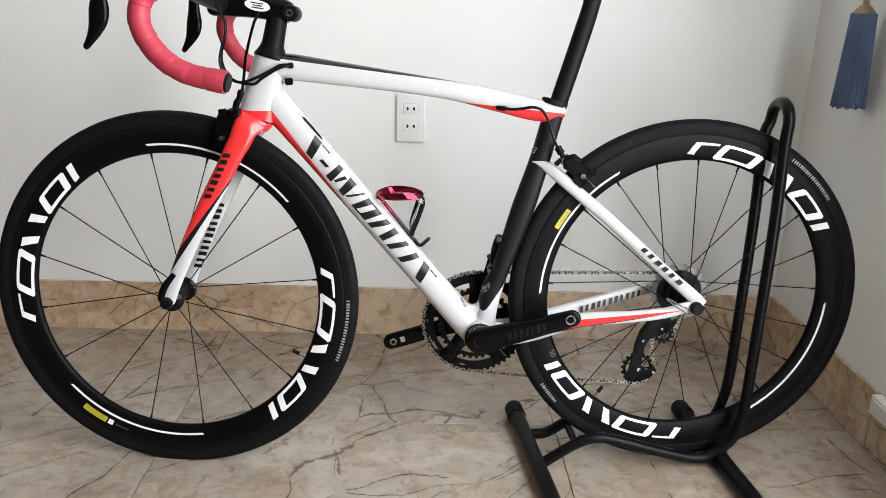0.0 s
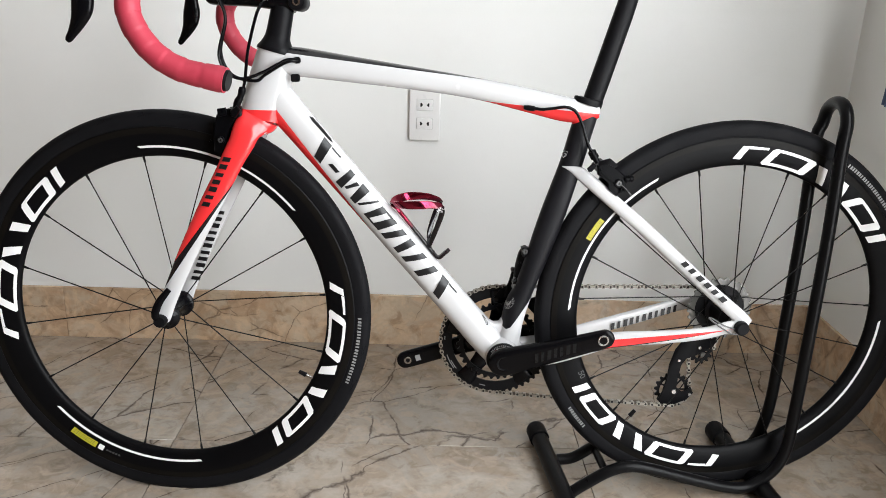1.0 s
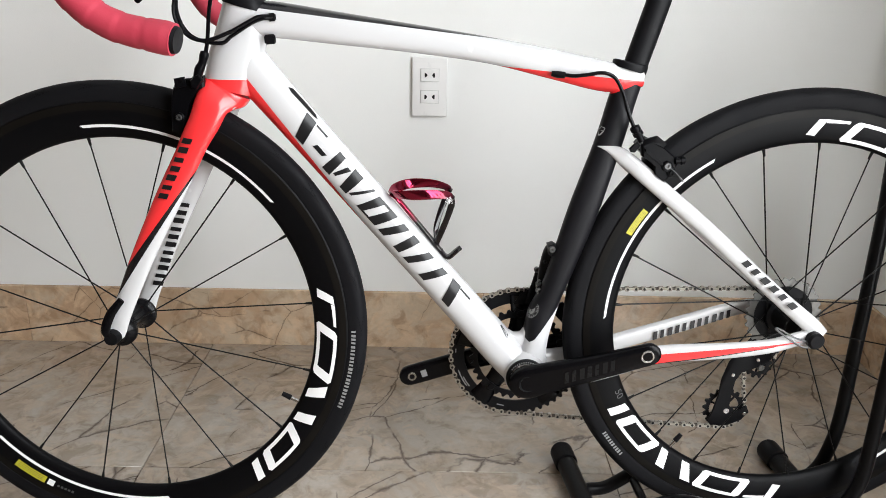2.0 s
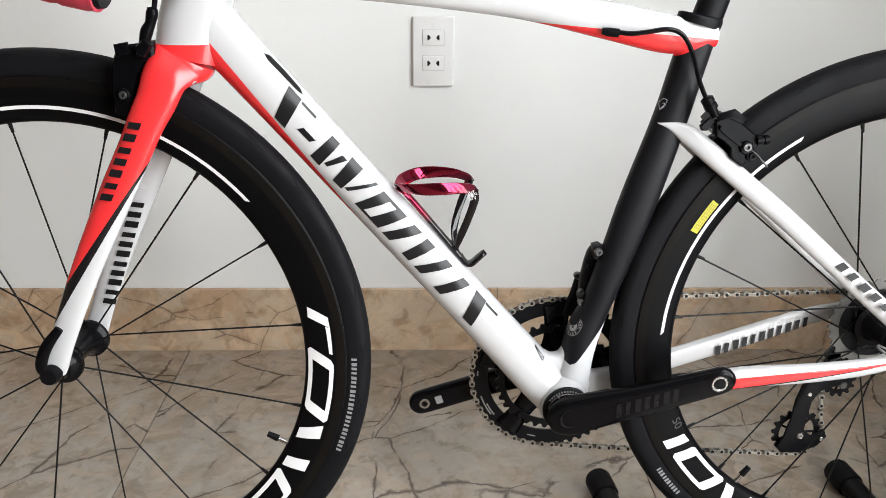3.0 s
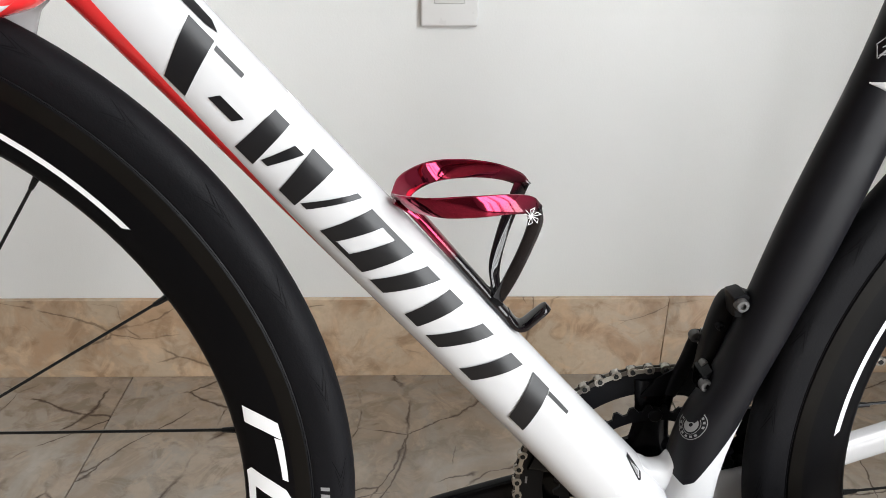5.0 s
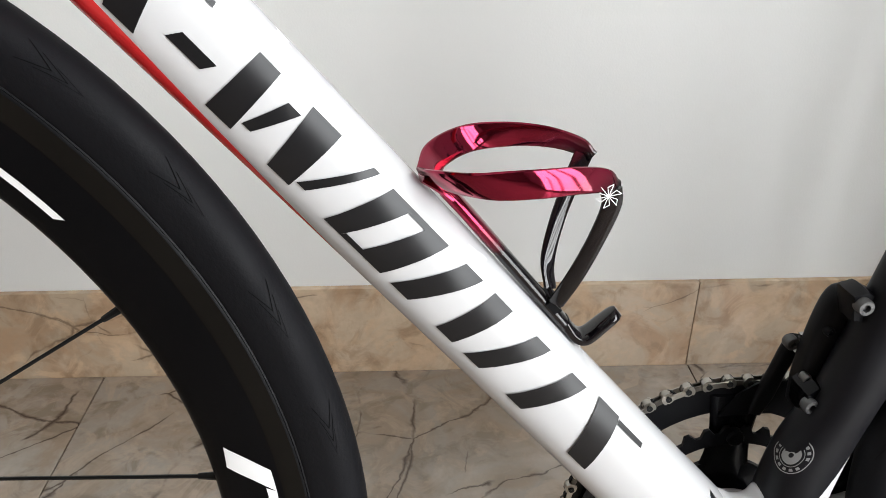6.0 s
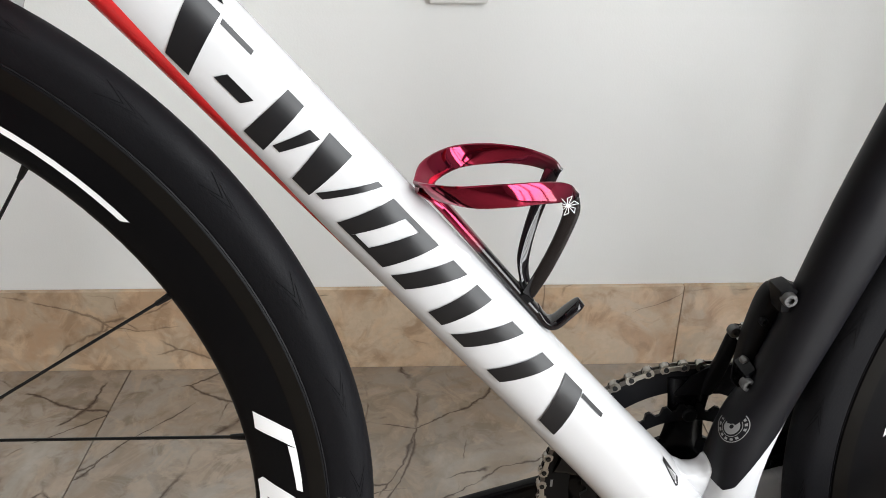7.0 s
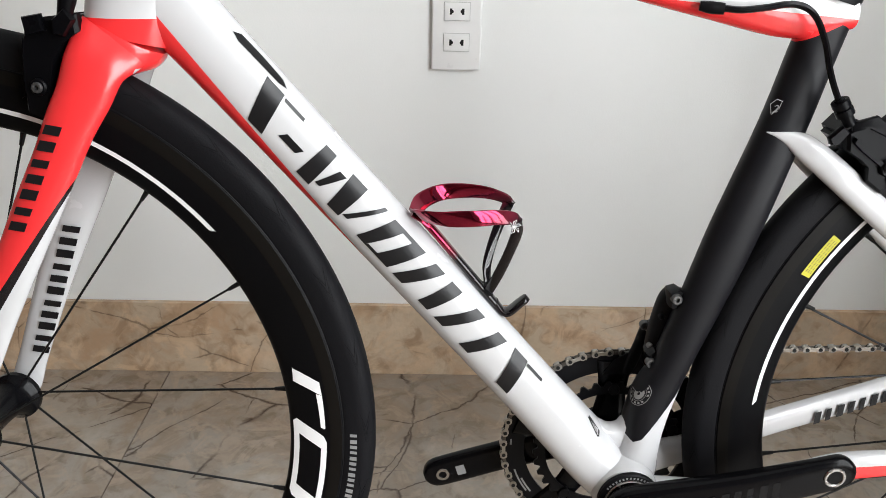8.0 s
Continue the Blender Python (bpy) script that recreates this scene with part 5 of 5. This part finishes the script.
def ribbon(pts, widths, thick, side, n=14):
    """A flat rounded strip along a smooth curve; side is the way of its width at each end."""
    path = spline([(*p, w) for p, w in zip(pts, widths)], 8)
    c = [Vector(p[:3]) for p in path]
    rings = []
    for i, p in enumerate(c):
        t = (c[min(i + 1, len(c) - 1)] - c[max(i - 1, 0)]).normalized()
        f = i / (len(c) - 1)
        s = Vector(side[0]).lerp(Vector(side[1]), f)
        u = (s - t * s.dot(t)).normalized()
        rings.append(oval(p, u, t.cross(u), path[i][3], thick, n, 2.6))
    return skin(bmesh.new(), rings)


cage = part("bottle_cage", ribbon([dt(-0.5100, 0.0269), dt(-0.4952, 0.0269), dt(-0.4609, 0.0257), dt(-0.4266, 0.0247), dt(-0.4080, 0.0240)], [0.006, 0.0065, 0.0058, 0.0065, 0.0065], 0.0034, ((0, 1, 0), (0, 1, 0))), M_CAGE, bike, "glossy pink and black bottle cage")
for s in (-1, 1):
    part("cage_band", ribbon([dt(-0.5203, 0.0250, 0.0), dt(-0.5200, 0.0320, s * 0.019), dt(-0.5116, 0.0460, s * 0.0345), dt(-0.4985, 0.0628, s * 0.0370), dt(-0.4853, 0.0773, s * 0.0325), dt(-0.4737, 0.0862, s * 0.0255), dt(-0.4659, 0.0876, s * 0.0225)], [0.0068, 0.0072, 0.0070, 0.0066, 0.0060, 0.0054, 0.0042], 0.0017, (DTD * 1.0 + DTN * 0.12, DTD * 1.0 - DTN * 0.25)), M_CAGE, cage)
    bow = 0.0045 if s < 0 else -0.0045
    part("cage_leg", ribbon([dt(-0.4693, 0.0857, s * 0.0250), dt(-0.4618, 0.0763 + bow, s * 0.0240), dt(-0.4514, 0.0595 + bow * 1.3, s * 0.0210), dt(-0.4403, 0.0423 + bow, s * 0.0155), dt(-0.4304, 0.0298, s * 0.0075)], [0.0050, 0.0046, 0.0042, 0.0042, 0.0040], 0.0016, (DTD, DTD)), M_CAGE, cage)
part("cage_neck", ribbon([dt(-0.5237, 0.0240), dt(-0.5139, 0.0260), dt(-0.5051, 0.0269)], [0.012, 0.009, 0.0065], 0.0020, ((0, 1, 0), (0, 1, 0))), M_CAGE, cage)
part("cage_clip", obox(bmesh.new(), dt(-0.4291, 0.0269), DTD, Vector((0, 1, 0)), DTN, 0.011, 0.015, 0.008, 0.002), M_MATT, cage)
part("cage_foot", ribbon([dt(-0.4158, 0.0250), dt(-0.4060, 0.0240), dt(-0.4006, 0.0279), dt(-0.4005, 0.0386), dt(-0.4006, 0.0460), dt(-0.4005, 0.0489)], [0.0065, 0.0075, 0.0075, 0.007, 0.0058, 0.0025], 0.0032, ((0, 1, 0), (0, 1, 0))), M_CAGE, cage)
bm = bmesh.new()
p0 = dt(-0.4693, 0.0828, -0.0300)
for j in range(6):
    a = radians(60 * j)
    d = DTD * math.cos(a) * 0.0058 + DTN * math.sin(a) * 0.0058
    e = DTD * math.cos(a + 0.5) * 0.0042 + DTN * math.sin(a + 0.5) * 0.0042
    for u, v in ((Vector(), d), (Vector(), e), (d, e)):
        rod(bm, p0 + u, p0 + v, 0.0002, 5)
part("star_mark", bm, M_DECAL_W, cage, "thin white star mark")

# ---------------------------------------------------------------- the stand
stand = tagged(new("bike_stand"), "black powder-coated tubular stand holding the rear wheel", "bike stand")
for a, b in (((0.0903, 0.1750, 0.0195), (0.1345, -0.2234, 0.0195)), ((0.4590, 0.1920, 0.0195), (0.5020, -0.2141, 0.0195))):
    a, b = Vector(a), Vector(b)
    d = (b - a).normalized()
    bm = bmesh.new()
    rod(bm, a, b, 0.0162, 22)
    part("foot_tube", bm, M_TUBE, stand)
    for p, q in ((a, -d), (b, d)):
        bm = bmesh.new()
        u = q.orthogonal().normalized()
        skin(bm, [oval(p + q * o, u, q.cross(u), r, r, 22) for o, r in ((-0.034, 0.0172), (-0.032, 0.0192), (0.004, 0.0192), (0.0085, 0.0172), (0.010, 0.0125))])
        part("rubber_cap", bm, M_RUBBER, stand, "black rubber end cap")
NEAR = [(0.1273, 0.0058), (0.1584, 0.0285), (0.2027, 0.0558), (0.2410, 0.0650), (0.2871, 0.0567), (0.3436, 0.0411), (0.4069, 0.0253), (0.4471, 0.0211), (0.4738, 0.0324), (0.5036, 0.0608), (0.5185, 0.0998), (0.5232, 0.1571), (0.5268, 0.2738), (0.5302, 0.3840), (0.5325, 0.4998), (0.5320, 0.6364)]
pts = [BIKE @ Vector((x, -0.047, z)) for x, z in NEAR]
top_ = [BIKE @ Vector((0.5388 + 0.09 * y, y, z)) for y, z in ((-0.045, 0.6769), (-0.034, 0.6992), (-0.013, 0.7088), (0.013, 0.7070), (0.034, 0.6944), (0.045, 0.6704))]
farp = [BIKE @ Vector((x + (0.004 if z > 0.12 else 0), 0.047, max(z, 0.024))) for x, z in NEAR][::-1]
part("hoop", tube(bmesh.new(), pts + top_ + farp, 0.0105, 18, 5), M_TUBE, stand)
bm = bmesh.new()
rod(bm, BIKE @ Vector((0.1979, -0.047, 0.0471)), BIKE @ Vector((0.1979, 0.047, 0.0471)), 0.007, 14)
part("cross_bar", bm, M_TUBE, stand)
bm = bmesh.new()
rod(bm, BIKE @ Vector((0.4911, -0.047, 0.0308)), BIKE @ Vector((0.4913, 0.047, 0.0257)), 0.0085, 14)
part("cross_bar", bm, M_TUBE, stand)

# ---------------------------------------------------------------- things on the walls
def socket(x0, x1, z0, z1):
    """A double two-pin socket plate on the north wall."""
    y = NORTH
    ob = tagged(part("wall_socket", block(x0, x1, y - 0.0085, y - 0.0002, z0, z1, 0.003, 3), M_PLASTIC), "white plastic double wall socket", "wall socket")
    w, h = x1 - x0, z1 - z0
    for f in (0.655, 0.29):
        cx, cz = x0 + w * 0.5, z0 + h * f + 0.006
        face = part("socket_insert", block(cx - 0.0180, cx + 0.0180, y - 0.0105, y - 0.008, cz - 0.0122, cz + 0.0122, 0.001), M_PLASTIC, ob)
        part("insert_groove", block(cx - 0.0187, cx + 0.0187, y - 0.0088, y - 0.0084, cz - 0.0129, cz + 0.0129), M_GROOVE, ob)
        for dx in (-0.0085, 0.0085):
            part("pin_slot", block(cx + dx - 0.0017, cx + dx + 0.0017, y - 0.0108, y - 0.009, cz - 0.0042, cz + 0.0042), M_DARK, face)
            part("pin_slot", disc(bmesh.new(), cx + dx + (0.0014 if dx < 0 else -0.0014), cz, y - 0.01085, y - 0.009, 0.0024, 14), M_DARK, face)
    return ob


socket(-0.1885, -0.1178, 0.5195, 0.6366)

# blue tassel hanging on the east wall
M_THREAD = plain("blue_thread", (0.075, 0.118, 0.215), 0.8, vary=0.3, bump=0.3)
M_BRASS = plain("aged_brass", (0.28, 0.22, 0.12), 0.4, 0.8, vary=0.2)
tx, ty = EAST - 0.0415, 0.326
tassel = tagged(new("tassel"), "blue thread tassel with a brass cap on the wall", "tassel")
bm = lathe(bmesh.new(), [(0.0001, -0.012), (0.006, -0.012), (0.006, -0.004), (0.012, 0.0), (0.022, 0.012), (0.0245, 0.016), (0.0245, 0.021), (0.0001, 0.018)], (0, 0), 28)
part("cap", bm, M_BRASS, tassel, "aged brass cap", 40, Matrix.Translation((tx, ty, 0.874)) @ Matrix.Rotation(radians(-90), 4, "X") @ Matrix.Scale(1, 4))
rng = random.Random(4)
for ring, cnt in ((0.0235, 84), (0.0200, 66)):
    for j in range(cnt):
        a = 2 * math.pi * j / cnt + rng.uniform(-0.04, 0.04)
        r1 = ring * 1.32 + rng.uniform(-0.002, 0.002)
        x1 = min(tx + math.cos(a) * r1, EAST - 0.003)
        z1 = 0.674 + rng.uniform(-0.008, 0.006)
        mid = Vector((min(tx + math.cos(a) * ring * 1.16, EAST - 0.003) + rng.uniform(-0.001, 0.001), ty + math.sin(a) * ring * 1.16, 0.771))
        bm = tube(bmesh.new(), [(tx + math.cos(a) * ring, ty + math.sin(a) * ring, 0.860), mid, (x1, ty + math.sin(a) * r1, z1)], 0.0019, 5, 3)
        part("thread", bm, M_THREAD, tassel)
bm = bmesh.new()
rod(bm, (tx, ty, 0.882), (tx, ty, 1.06), 0.0018, 8)
part("cord", bm, M_THREAD, tassel)
rod_bm = bmesh.new()
rod(rod_bm, (tx, ty, 1.055), (EAST - 0.0005, ty, 1.06), 0.003, 10)
part("hook", rod_bm, M_STEEL, tassel)

# white box low on the east wall, over the skirting
low = tagged(part("wall_socket", block(EAST - 0.030, EAST - 0.0093, -0.070, 0.052, 0.097, 0.138, 0.004, 3), M_PLASTIC), "small white plastic box on the skirting", "wall socket")
part("socket_insert", block(EAST - 0.0325, EAST - 0.0295, -0.055, 0.037, 0.104, 0.131, 0.001), M_PLASTIC, low)
